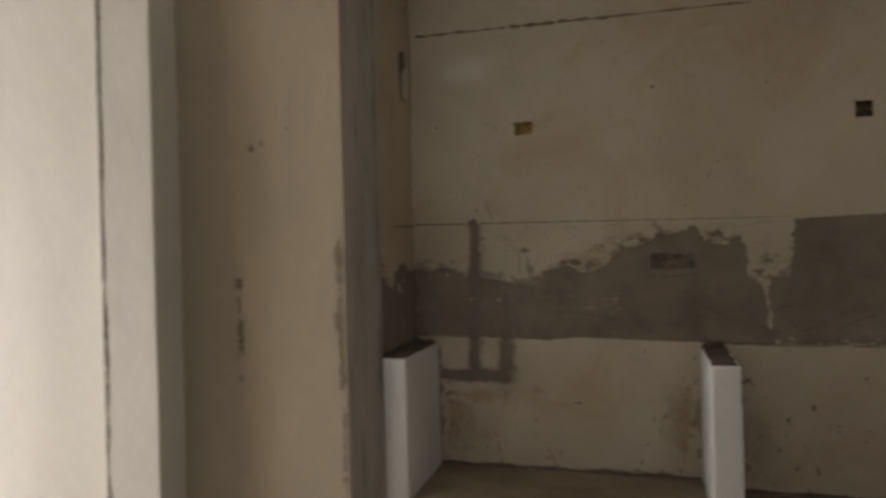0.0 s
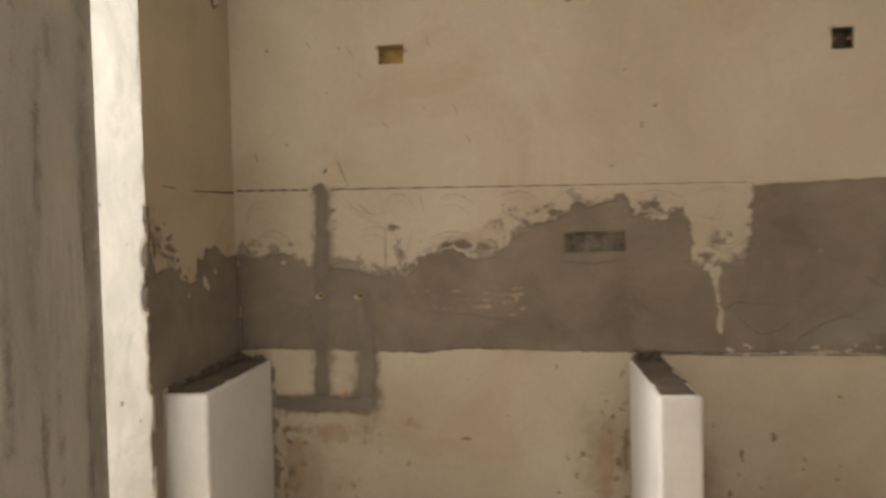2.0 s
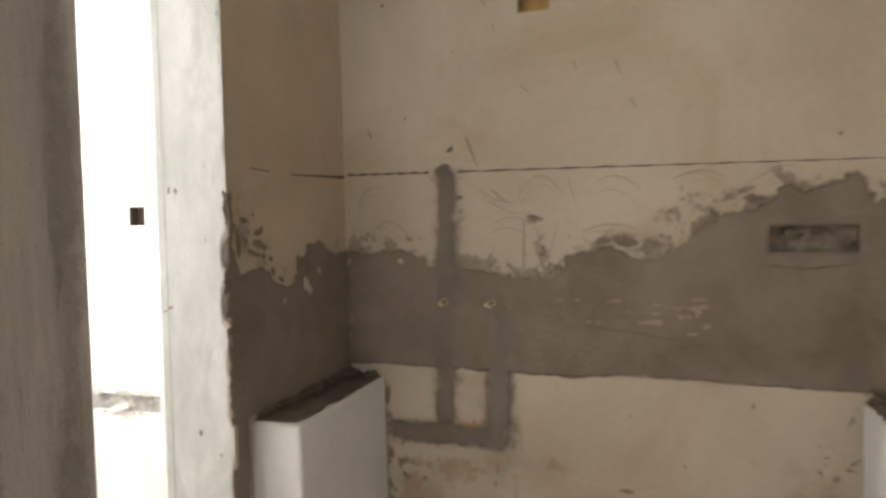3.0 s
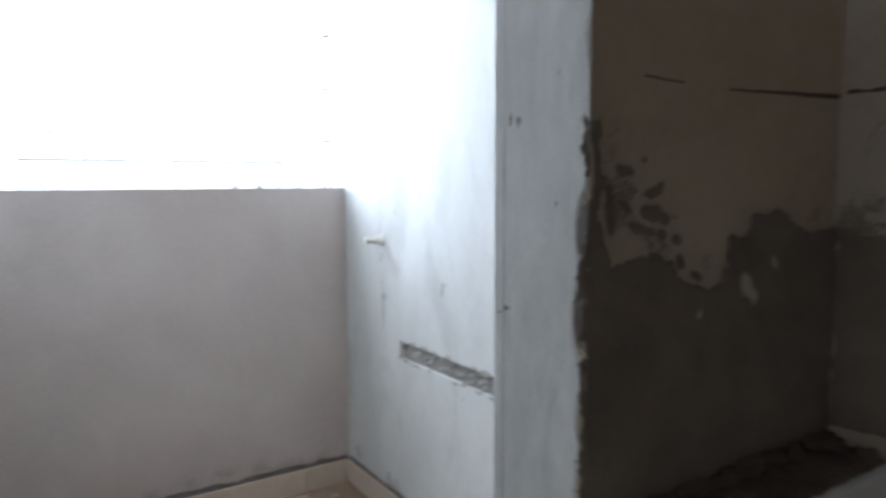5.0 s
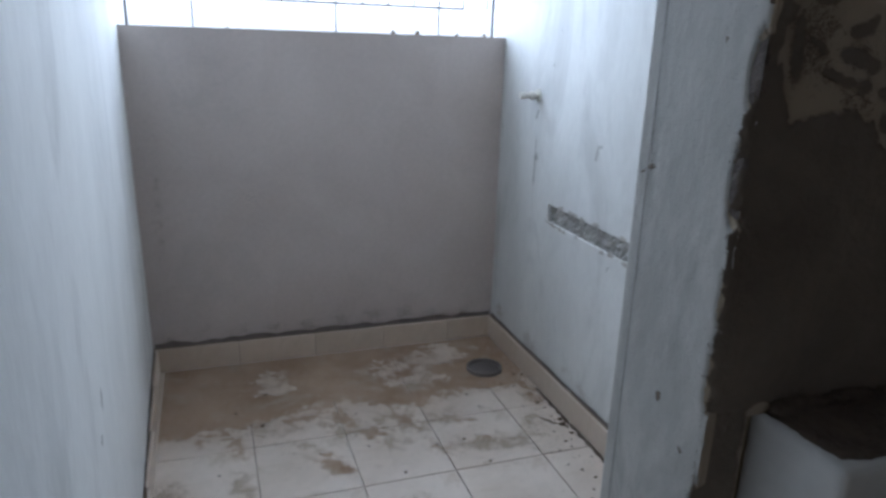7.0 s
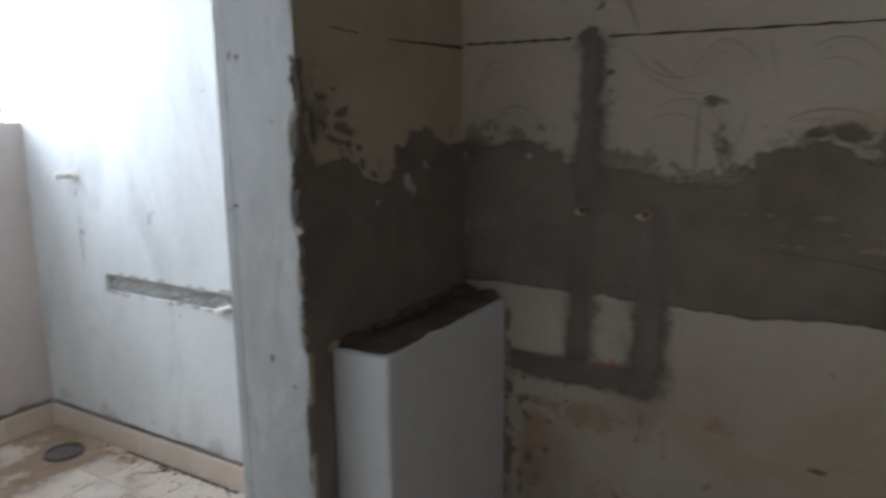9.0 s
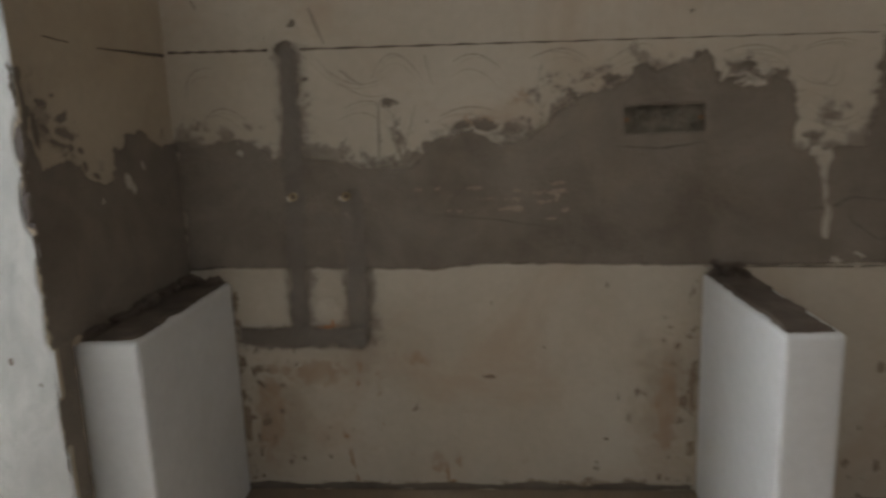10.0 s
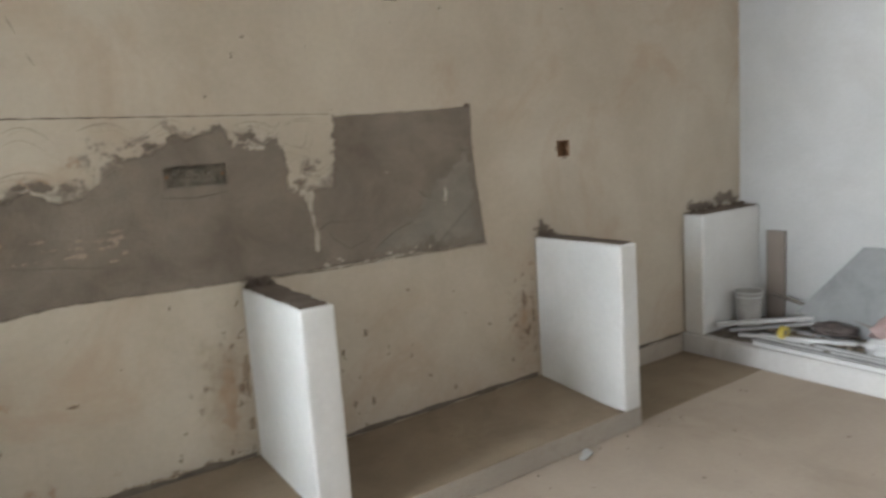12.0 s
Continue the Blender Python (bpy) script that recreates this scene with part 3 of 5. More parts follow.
def support(at, lo, hi, label, seed, front=True):
    """A slab wall that will carry the counter: white body and a ragged mortar bed on top."""
    t = thing("counter_support", at, label, "counter support", "supports of the unfinished counter")
    bm = boxed(lo, hi, 0.014, 4)
    for v in bm.verts:
        w = noise.noise(Vector((v.co.x * 5 + seed, v.co.y * 5, v.co.z * 3)))
        v.co.x += 0.003 * w
    part("body", bm, WHITE, t, smooth=True)
    x0, x1, y0, y1, z = lo[0], hi[0], lo[1], hi[1], hi[2]
    top = Face((0, 0, z), (1, 0, 0), (0, 1, 0), (0, 0, 1))
    out = [(x0 + 0.012, y0 + 0.013), (x1 - 0.014, y0 + 0.013), (x1 - 0.008, y1), (x0 + 0.008, y1)]
    m = outline_smear("mortar_bed", top, out, MORTAR, 0.006, 0.006, 0.006, seed, label="rough dark mortar bed", kind="")
    m.parent = t.children[0]
    for i in range(7):
        r = random.uniform(0.008, 0.018)
        lump = bmesh.new()
        bmesh.ops.create_icosphere(lump, subdivisions=2, radius=r)
        for v in lump.verts:
            v.co *= 1 + 0.5 * noise.noise(v.co * 70 + Vector((seed, i, 0)))
        bmesh.ops.translate(lump, verts=lump.verts, vec=(random.uniform(x0 + 0.02, x1 - 0.02), y1 - random.uniform(0.01, 0.07), z + 0.006 + r * 0.3))
        part("mortar_lump", lump, MORTAR, t)
    return t


support((0.0, 3.88, 0.0), (-0.02, 0.0, 0.0), (0.134, 0.555, 0.868), "white plastered counter support with mortar top beside the partition", 1.0)
support((1.51, 3.88, 0.0), (0.0, 0.0, 0.0), (0.125, 0.555, 0.868), "white plastered counter support with dark mortar top between two bays", 2.0)
support((3.005, 3.88, 0.1), (0.0, 0.0, 0.0), (0.110, 0.555, 0.768), "white plastered counter support standing on the low plinth", 3.0)
support((4.20, 4.30, 0.122), (0.0, 0.0, 0.0), (0.595, 0.135, 0.726), "white plastered counter support against the corner", 4.0)

# ---------------------------------------------------------------- marks on the kitchen walls
CEMENT_JAMB_PLAIN = material("seam_cement", (0.26, 0.25, 0.235), (0.37, 0.36, 0.335), 0.9, 8, 60, 0.2)


def stuff(name, bm, mat, label, category):
    return tagged(finish(name, bm, mat), label, category, kind="stuff")


def wavy(u0, v0, u1, v1, n, amp, seed):
    return [(u0 + (u1 - u0) * i / n, v0 + (v1 - v0) * i / n + amp * noise.noise(Vector((i * 0.35, seed, 0)))) for i in range(n + 1)]


bm = bmesh.new()
ribbon(bm, NORTH, wavy(0.012, 1.536, 0.30, 1.532, 30, 0.002, 1), lambda s: 0.009 * (0.7 + 0.3 * math.sin(s * 40)), 0.0015)
ribbon(bm, NORTH, wavy(0.39, 1.531, 1.94, 1.510, 120, 0.002, 2), lambda s: 0.0065 * (1 - 0.6 * s) * (0.8 + 0.3 * math.sin(s * 90)), 0.0015)
ribbon(bm, STUB, wavy(4.10, 1.519, 4.436, 1.529, 24, 0.002, 3), lambda s: 0.003 + 0.007 * s, 0.0015)
ribbon(bm, STUB, wavy(3.90, 1.525, 3.99, 1.521, 8, 0.002, 4), lambda s: 0.003, 0.0015)
stuff("level_line", bm, LINE, "dark level line scribed round the kitchen wall", "scribed line")

bm = bmesh.new()
for a, b, w in ((0.04, 0.36, 0.016), (0.36, 0.57, 0.011), (0.58, 0.83, 0.022), (0.84, 1.12, 0.018), (1.12, 1.79, 0.012)):
    za, zb = 2.598 - (a - 0.04) * 0.0125, 2.598 - (b - 0.04) * 0.0125
    ribbon(bm, NORTH, wavy(a, za, b, zb, 24, 0.006, a * 9), lambda s, w=w: w * (0.75 + 0.35 * math.sin(s * 17)), 0.002)
stuff("ceiling_joint", bm, material("dark_joint", (0.13, 0.10, 0.075), (0.22, 0.175, 0.13), 0.95, 18, 90, 0.3), "ragged dark plaster joint high on the wall", "plaster joint")

# scroll-shaped trowel marks in the old plaster
bm = bmesh.new()
rng = random.Random(11)


def curl(a, top, b, width):
    """A stroke bent through three places, thick in the middle."""
    pts = []
    for i in range(25):
        k = i / 24
        p, q, r = (1 - k) * (1 - 2 * k), 4 * k * (1 - k), k * (2 * k - 1)
        pts.append((p * a[0] + q * top[0] + r * b[0], p * a[1] + q * top[1] + r * b[1]))
    ribbon(bm, NORTH, pts, lambda s: width * (0.25 + 0.75 * math.sin(math.pi * min(0.98, 0.04 + s))) * (0.8 + 0.25 * math.sin(s * 31)), 0.0012)


CURLS = [((0.588, 1.442), (0.652, 1.508), (0.728, 1.443)), ((0.818, 1.479), (0.883, 1.497), (0.951, 1.456)), ((1.043, 1.484), (1.121, 1.502), (1.188, 1.469)), ((1.225, 1.45), (1.312, 1.503), (1.364, 1.49)),
         ((1.55, 1.476), (1.641, 1.489), (1.722, 1.451)), ((1.741, 1.407), (1.815, 1.385), (1.840, 1.454)), ((0.434, 1.506), (0.53, 1.434), (0.63, 1.448)), ((0.095, 1.34), (0.163, 1.376), (0.242, 1.315)),
         ((0.506, 1.365), (0.59, 1.381), (0.651, 1.331)), ((0.777, 1.332), (0.855, 1.356), (0.939, 1.34)), ((0.051, 1.415), (0.076, 1.477), (0.14, 1.489)), ((1.79, 1.31), (1.86, 1.285), (1.92, 1.315)), ((1.76, 1.48), (1.83, 1.497), (1.90, 1.485))]
for a, m, b in CURLS:
    curl(a, m, b, rng.uniform(0.0035, 0.006))
    for k in range(2):
        du, dv = rng.uniform(-0.02, 0.03), rng.uniform(-0.022, -0.006) * (k + 1)
        curl((a[0] + du, a[1] + dv), (m[0] + du, m[1] + dv), (b[0] + du * 0.5, b[1] + dv * 1.4), rng.uniform(0.0012, 0.003))
for u, v, du, dv, w in ((0.60, 1.22, 0.005, 0.15, 0.009), (0.615, 1.37, 0.05, 0.008, 0.016), (0.665, 1.22, -0.03, 0.09, 0.012), (0.423, 1.64, 0.039, -0.10, 0.009), (0.50, 1.47, 0.06, -0.045, 0.007),
                        (0.68, 1.27, 0.03, 0.10, 0.003), (0.74, 1.50, 0.02, -0.08, 0.003)):
    ribbon(bm, NORTH, wavy(u, v, u + du, v + dv, 10, 0.006, u * 7), lambda s, w=w: w * (0.5 + 0.5 * math.sin(math.pi * min(1, s + 0.15))), 0.0016)
stuff("trowel_marks", bm, MARK, "curling trowel scratches in the old cream plaster", "trowel marks")

# cement smears above the band


def ovals_of(rows, lean=0.25):
    return [(*r, rng.uniform(-lean, lean)) for r in rows]


OVER = [(0.625, 1.375, 0.026, 0.012), (0.605, 1.28, 0.009, 0.05), (0.66, 1.26, 0.016, 0.034), (0.84, 1.305, 0.024, 0.016), (0.90, 1.30, 0.034, 0.018), (0.985, 1.29, 0.034, 0.016), (1.06, 1.325, 0.014, 0.024),
        (1.15, 1.375, 0.03, 0.012), (1.24, 1.42, 0.03, 0.012), (0.342, 1.545, 0.024, 0.022), (0.335, 1.530, 0.026, 0.016), (0.375, 1.60, 0.006, 0.010), (0.31, 1.565, 0.016, 0.008), (0.398, 1.42, 0.008, 0.03),
        (1.60, 1.44, 0.04, 0.016), (0.70, 1.235, 0.034, 0.012), (0.735, 1.245, 0.018, 0.022), (1.83, 1.30, 0.03, 0.012), (1.80, 1.245, 0.04, 0.012)]
spot_smear("cement_smears", NORTH, ovals_of(OVER), CEMENT, 0.003, 0.012, 0.011, 40, label="dark cement smears above the patched band", category="cement smears", kind="stuff", base=0.001)
spot_smear("cement_wash", NORTH, ovals_of([(1.05, 1.38, 0.03, 0.07), (1.10, 1.40, 0.05, 0.04), (1.20, 1.43, 0.06, 0.03), (0.66, 1.29, 0.03, 0.05), (0.90, 1.315, 0.08, 0.02), (1.62, 1.46, 0.09, 0.025), (1.84, 1.30, 0.07, 0.05)]), WASH, 0.0004, 0.05, 0.03, 39, 0.004, freq=2.6,
           label="scratchy grey smudges above the cement band", category="cement wash", kind="stuff", base=0.0005)
LEFTOVER = [(1.79, 1.205, 0.045, 0.010), (2.484, 1.14, 0.006, 0.035), (2.179, 1.26, 0.012, 0.008), (0.506, 1.06, 0.007, 0.006), (2.16, 0.908, 0.02, 0.008), (2.30, 0.914, 0.014, 0.010), (0.655, 1.025, 0.013, 0.008), (0.94, 1.268, 0.036, 0.018), (0.20, 1.245, 0.007, 0.026), (0.56, 1.20, 0.026, 0.010), (0.63, 1.19, 0.034, 0.009),
            (2.05, 0.896, 0.12, 0.009), (2.20, 0.890, 0.10, 0.008), (1.90, 0.890, 0.06, 0.006), (1.62, 1.392, 0.05, 0.010), (1.655, 1.43, 0.02, 0.02), (0.42, 0.90, 0.034, 0.012)]
outline_smear("plaster_remnants", NORTH, [(1.795, 1.215), (1.848, 1.215), (1.842, 1.15), (1.848, 1.07), (1.858, 1.04), (1.850, 0.95), (1.826, 0.945), (1.820, 1.04), (1.808, 1.12)], REMNANT_THIN, 0.001, 0.016, 0.007, 41.5, 0.004,
              label="pale tapering strip of old plaster left in the cement band", category="plaster remnants", kind="stuff", base=0.0080)
spot_smear("plaster_remnants", NORTH, ovals_of(LEFTOVER), REMNANT_THIN, 0.002, 0.009, 0.010, 41, label="pale remnants of plaster left in the cement band", category="plaster remnants", kind="stuff", base=0.0084)
DUST = [(0.72 + 0.40 * a, 1.118 + rng.choice((0.012, -0.002, -0.02, -0.05)) * (1 if a < 0.8 else 1.6), rng.uniform(0.02, 0.06), rng.uniform(0.003, 0.0075)) for a in (rng.random() for _ in range(34))] + [(1.10, 1.085, 0.010, 0.03), (1.12, 1.06, 0.018, 0.010)]
DUSTY = material("brick_dust", (0.31, 0.235, 0.17), (0.41, 0.325, 0.25), 0.95, 14, 80, 0.2, feather=0.8, opacity=0.7)
spot_smear("brick_dust_scrape", NORTH, ovals_of(DUST, 0.12), DUSTY, 0.001, 0.010, 0.006, 42, 0.004, label="reddish scrape marks in the cement band", category="scrape marks", kind="stuff", base=0.0076)
spot_smear("plaster_remnants", STUB, [(4.155, 1.200, 0.016, 0.022, 0.5), (4.175, 1.180, 0.012, 0.016, 0.3), (4.034, 1.165, 0.010, 0.012, -0.4), (3.845, 1.145, 0.010, 0.007, 0.2), (4.235, 1.235, 0.012, 0.02, 0.2)], REMNANT_THIN, 0.002, 0.008, 0.005, 43,
           label="pale plaster chips in the partition's cement band", category="plaster remnants", kind="stuff", base=0.0075)
SMEARED = [(3.862, 1.390, 0.028, 0.010, -0.05), (3.903, 1.404, 0.014, 0.008, 0.2), (3.928, 1.357, 0.028, 0.011, 0.1), (3.940, 1.366, 0.014, 0.010, 0.5), (3.925, 1.327, 0.042, 0.012, -0.22), (3.952, 1.319, 0.014, 0.012, 0.0),
           (3.908, 1.303, 0.048, 0.009, -0.29), (3.945, 1.294, 0.014, 0.011, 0.0), (3.980, 1.287, 0.014, 0.009, -0.5), (3.868, 1.338, 0.026, 0.008, -0.6), (3.99, 1.25, 0.012, 0.02, 0.6), (4.03, 1.225, 0.024, 0.010, -0.5), (3.835, 1.33, 0.012, 0.05, 0.1)]
spot_smear("cement_smears", STUB, SMEARED, CEMENT, 0.002, 0.006, 0.0022, 44, 0.003, label="finger-like cement smears on the partition wall", category="cement smears", kind="stuff", base=0.0012)
spot_smear("cement_wash", STUB, [(3.86, 1.34, 0.05, 0.06, 0.0), (3.84, 1.42, 0.03, 0.07, 0.0), (3.95, 1.33, 0.05, 0.025, -0.3), (3.95, 1.275, 0.06, 0.03, 0.0), (4.05, 1.25, 0.05, 0.03, 0.0), (4.38, 1.31, 0.05, 0.02, 0.0)], WASH, 0.0005, 0.05, 0.02, 44.5, 0.004,
           label="thin cement wash round the finger smears", category="cement wash", kind="stuff", base=0.0005)
EDGE = [(cu, cv, ru * 1.2, rv * 1.1, 0.0) for cu, cv, ru, rv in CHIPS[:2]]
smear("plaster_damage", POSTF, (-0.20, 0.004, 1.10, 1.37), lambda u, v: spots(u, v, EDGE), material("broken_mortar", (0.085, 0.068, 0.058), (0.17, 0.14, 0.12), 0.95, 14, 90, 0.8, feather=0.25), 0.0012, 0.005, 0.003, 45, 0.003, label="broken plaster edge showing dark mortar", category="broken plaster", kind="stuff", base=0.0022)
spot_smear("plaster_damage", POSTF, [(-0.184, 1.164, 0.012, 0.005, 0.3), (-0.164, 1.175, 0.014, 0.005, 0.35)], STAIN_SHADE, 0.0006, 0.004, 0.002, 45.5, 0.003, label="small dark chip in the partition's skim coat", category="broken plaster", kind="stuff", base=0.0062)
bm = bmesh.new()
ribbon(bm, POSTF, wavy(-0.176, 0.06, -0.172, 2.9, 90, 0.006, 81), lambda s: 0.003 + 0.003 * math.sin(s * 50) ** 2, 0.0052)
stuff("plaster_seam", bm, CEMENT_JAMB_PLAIN, "thin grey seam along the partition's outer edge", "plaster seam")
SPECK = [(rng.uniform(-0.17, -0.02), rng.uniform(0.15, 2.6), rng.uniform(0.004, 0.009), rng.uniform(0.004, 0.014)) for _ in range(16)]
spot_smear("plaster_stains", POSTF, ovals_of(SPECK), STAIN_SHADE, 0.0005, 0.006, 0.003, 46, label="small grey stains on the partition's end", category="stains", kind="stuff", base=0.005)

# scratches; the last stroke paints the shadow line under the band's lower edge
bm = bmesh.new()
for pts, w in (([(1.79, 1.047), (1.85, 1.05), (1.90, 1.078), (1.95, 1.069), (2.04, 1.066)], 0.0065), ([(1.89, 1.06), (1.905, 1.01), (1.98, 0.955), (2.05, 0.975), (2.10, 1.02)], 0.0045), ([(2.40, 0.895), (2.48, 0.96), (2.57, 1.03), (2.665, 1.10)], 0.006),
               ([(2.33, 1.17), (2.38, 1.13), (2.44, 1.12)], 0.005), ([(2.56, 1.33), (2.61, 1.325), (2.65, 1.33)], 0.006), ([(2.10, 0.94), (2.20, 1.0), (2.32, 1.04)], 0.006), ([(1.265, 1.235), (1.38, 1.225), (1.50, 1.238)], 0.007),
               ([(0.75, 1.055), (0.92, 1.04), (1.10, 1.01)], 0.004), ([(1.53, 0.888), (1.70, 0.886), (1.90, 0.881), (2.10, 0.884), (2.40, 0.880), (2.70, 0.876)], 0.006)):
    line = [(p[0] + (q[0] - p[0]) * k / 6, p[1] + (q[1] - p[1]) * k / 6 + 0.003 * noise.noise(Vector((p[0] * 30 + k, p[1] * 9, 1)))) for p, q in zip(pts, pts[1:]) for k in range(6)] + [pts[-1]]
    ribbon(bm, NORTH, line, lambda s, w=w: w * (0.35 + 0.65 * math.sin(math.pi * min(0.97, s + 0.03))) * (0.8 + 0.3 * math.sin(s * 47)), 0.0086)
stuff("band_scratches", bm, material("dark_scratch_and_shadow", (0.115, 0.093, 0.072), (0.165, 0.135, 0.106), 0.95, 12, 80, 0.2), "wavy dark scratches in the cement band and a painted shadow line under it", "scratches")
spot_smear("cement_smears", NORTH, [(2.634, 1.526, 0.016, 0.010, 0.1), (2.60, 1.517, 0.05, 0.004, 0.0)], MORTAR, 0.006, 0.006, 0.003, 66, 0.003, label="dark mortar nub on the corner of the cement patch", category="cement smears", kind="stuff")
spot_smear("cement_smears", NORTH, [(3.075, 0.90, 0.05, 0.03, 0.0), (3.055, 0.935, 0.022, 0.04, 0.2), (3.02, 0.905, 0.03, 0.014, 0.0)], CEMENT, 0.004, 0.012, 0.010, 63, label="dark mortar smear above a counter support", category="cement smears", kind="stuff")
spot_smear("cement_smears", NORTH, [(4.30, 0.88, 0.05, 0.035, 0.0), (4.29, 0.915, 0.02, 0.035, 0.1), (4.42, 0.88, 0.10, 0.025, 0.0), (4.58, 0.90, 0.07, 0.045, 0.2), (4.68, 0.91, 0.04, 0.05, 0.1), (4.73, 0.885, 0.05, 0.03, 0.0)], CEMENT, 0.006, 0.012, 0.014, 64,
           label="dark mortar smears above the corner counter support", category="cement smears", kind="stuff")
spot_smear("cement_smears", NORTH, [(1.575, 0.888, 0.05, 0.010, 0.0), (1.545, 0.898, 0.014, 0.010, 0.2)], MORTAR, 0.006, 0.008, 0.006, 65, label="dark mortar smear above the middle counter support", category="cement smears", kind="stuff", base=0.007)

# mortar heaped on top of the first support against the walls
bm = bmesh.new()
for k in range(60):
    a = rng.random()
    r = rng.uniform(0.006, 0.018)
    bmesh.ops.create_icosphere(bm, subdivisions=1, radius=r, matrix=Matrix.Translation((0.012 + 0.03 * rng.random() * a, 3.90 + 0.52 * a, 0.874 + r * 0.4 + 0.02 * a * rng.random())) @ Matrix.Diagonal((1, 1.6, 0.8, 1)))
stuff("mortar_crumbs", bm, MORTAR, "dark mortar crumbs heaped along the partition on the support", "mortar crumbs")
bm = bmesh.new()
for k in range(14):
    r = rng.uniform(0.005, 0.011)
    bmesh.ops.create_icosphere(bm, subdivisions=1, radius=r, matrix=Matrix.Translation((3.03 + 0.09 * rng.random(), 4.425 - 0.02 * rng.random(), 0.876 + 0.02 * rng.random() ** 2)))
stuff("mortar_crumbs", bm, MORTAR, "dark mortar heaped where a counter support meets the wall", "mortar crumbs")
bm = bmesh.new()
for k in range(40):
    r = rng.uniform(0.006, 0.013)
    u = rng.random()
    bmesh.ops.create_icosphere(bm, subdivisions=1, radius=r, matrix=Matrix.Translation((4.23 + 0.54 * u, 4.42 - 0.05 * rng.random(), 0.853 + 0.018 * rng.random() ** 1.5)))
stuff("mortar_crumbs", bm, MORTAR, "dark mortar heaped on the corner counter support", "mortar crumbs")

# splashes low on the wall
SPLAT = []
for c, spread, low, high, count in ((0.16, 0.05, 0.2, 0.66, 26), (0.35, 0.12, 0.2, 0.62, 20), (1.45, 0.06, 0.2, 0.78, 28), (1.75, 0.10, 0.14, 0.75, 30), (2.0, 0.14, 0.14, 0.5, 16), (2.90, 0.06, 0.16, 0.72, 44), (0.9, 0.4, 0.2, 0.85, 12), (2.4, 0.3, 0.15, 0.8, 10)):
    for k in range(int(count * 1.5)):
        u = c + rng.gauss(0, spread)
        if 0.125 < u < 1.505 or 1.645 < u < 2.99:
            s = rng.uniform(0.35, 1.0)
            SPLAT.append((u, rng.uniform(low, high), 0.0066 * s, 0.010 * s * rng.uniform(0.6, 1.5)))
SPLAT += [(2.02, 0.58, 0.010, 0.024), (2.13, 0.50, 0.012, 0.02), (2.03, 0.28, 0.018, 0.024), (1.72, 0.70, 0.03, 0.014), (1.70, 0.62, 0.012, 0.03), (2.92, 0.55, 0.02, 0.06), (2.94, 0.40, 0.016, 0.05), (0.19, 0.59, 0.02, 0.016),
          (0.20, 0.42, 0.014, 0.024), (1.47, 0.48, 0.014, 0.022), (0.90, 0.56, 0.014, 0.006), (0.136, 0.80, 0.012, 0.05), (0.14, 0.60, 0.012, 0.05)]
spot_smear("dirt_splashes", NORTH, ovals_of(SPLAT, 0.5), SPLASH, 0.0006, 0.007, 0.008, 47, 0.004, label="dark dirt splashes low on the plastered wall", category="dirt splashes", kind="stuff")
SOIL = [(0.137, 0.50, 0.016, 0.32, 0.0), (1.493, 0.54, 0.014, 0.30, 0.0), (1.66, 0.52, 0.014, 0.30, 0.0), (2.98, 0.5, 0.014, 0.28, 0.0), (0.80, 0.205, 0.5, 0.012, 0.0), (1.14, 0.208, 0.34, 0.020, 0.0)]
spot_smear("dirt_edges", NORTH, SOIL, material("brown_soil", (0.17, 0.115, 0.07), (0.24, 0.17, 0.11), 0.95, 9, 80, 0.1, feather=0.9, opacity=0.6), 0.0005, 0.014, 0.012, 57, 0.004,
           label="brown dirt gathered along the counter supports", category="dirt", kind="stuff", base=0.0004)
spot_smear("dirt_film", NORTH, [(1.40, 0.5, 0.13, 0.30, 0.0), (1.75, 0.40, 0.16, 0.28, 0.0), (2.90, 0.42, 0.11, 0.28, 0.0), (0.26, 0.45, 0.16, 0.25, 0.0), (0.50, 0.60, 0.12, 0.10, 0.0)], material("brown_dirt_film", (0.26, 0.185, 0.12), (0.35, 0.265, 0.185), 0.95, 6, 80, 0.1, feather=0.7, opacity=0.42), 0.0003, 0.13, 0.03, 58, 0.006, freq=0.9,
           label="thin brown dirt film on the plaster beside the supports", category="dirt", kind="stuff", base=0.0002)
DRIP = [(0.66, 0.26, 0.012, 0.07), (1.0, 0.25, 0.012, 0.06), (0.47, 0.42, 0.008, 0.20), (0.28, 0.50, 0.008, 0.12), (2.86, 0.36, 0.010, 0.16), (0.56, 0.52, 0.010, 0.12), (2.915, 0.46, 0.04, 0.07), (0.36, 0.58, 0.14, 0.05), (0.22, 0.45, 0.06, 0.20),
        (1.42, 0.45, 0.05, 0.18), (0.68, 0.62, 0.08, 0.04), (0.80, 0.30, 0.02, 0.10), (0.74, 0.27, 0.03, 0.06), (0.90, 1.32, 0.10, 0.03), (1.02, 1.37, 0.06, 0.03)]
spot_smear("rust_drips", NORTH, [(0.467, 0.29, 0.011, 0.095, 0.19), (0.762, 0.24, 0.009, 0.055, 0.04), (0.502, 0.57, 0.009, 0.07, -0.15), (0.775, 0.215, 0.02, 0.015, 0.0)], material("strong_rust_drip", (0.30, 0.165, 0.08), (0.37, 0.235, 0.135), 0.95, 14, 90, 0.1, feather=0.6, opacity=0.75), 0.0004, 0.010, 0.004, 48.5, 0.004,
           label="orange-brown drips running down to the plinth", category="drips", kind="stuff", base=0.0009)
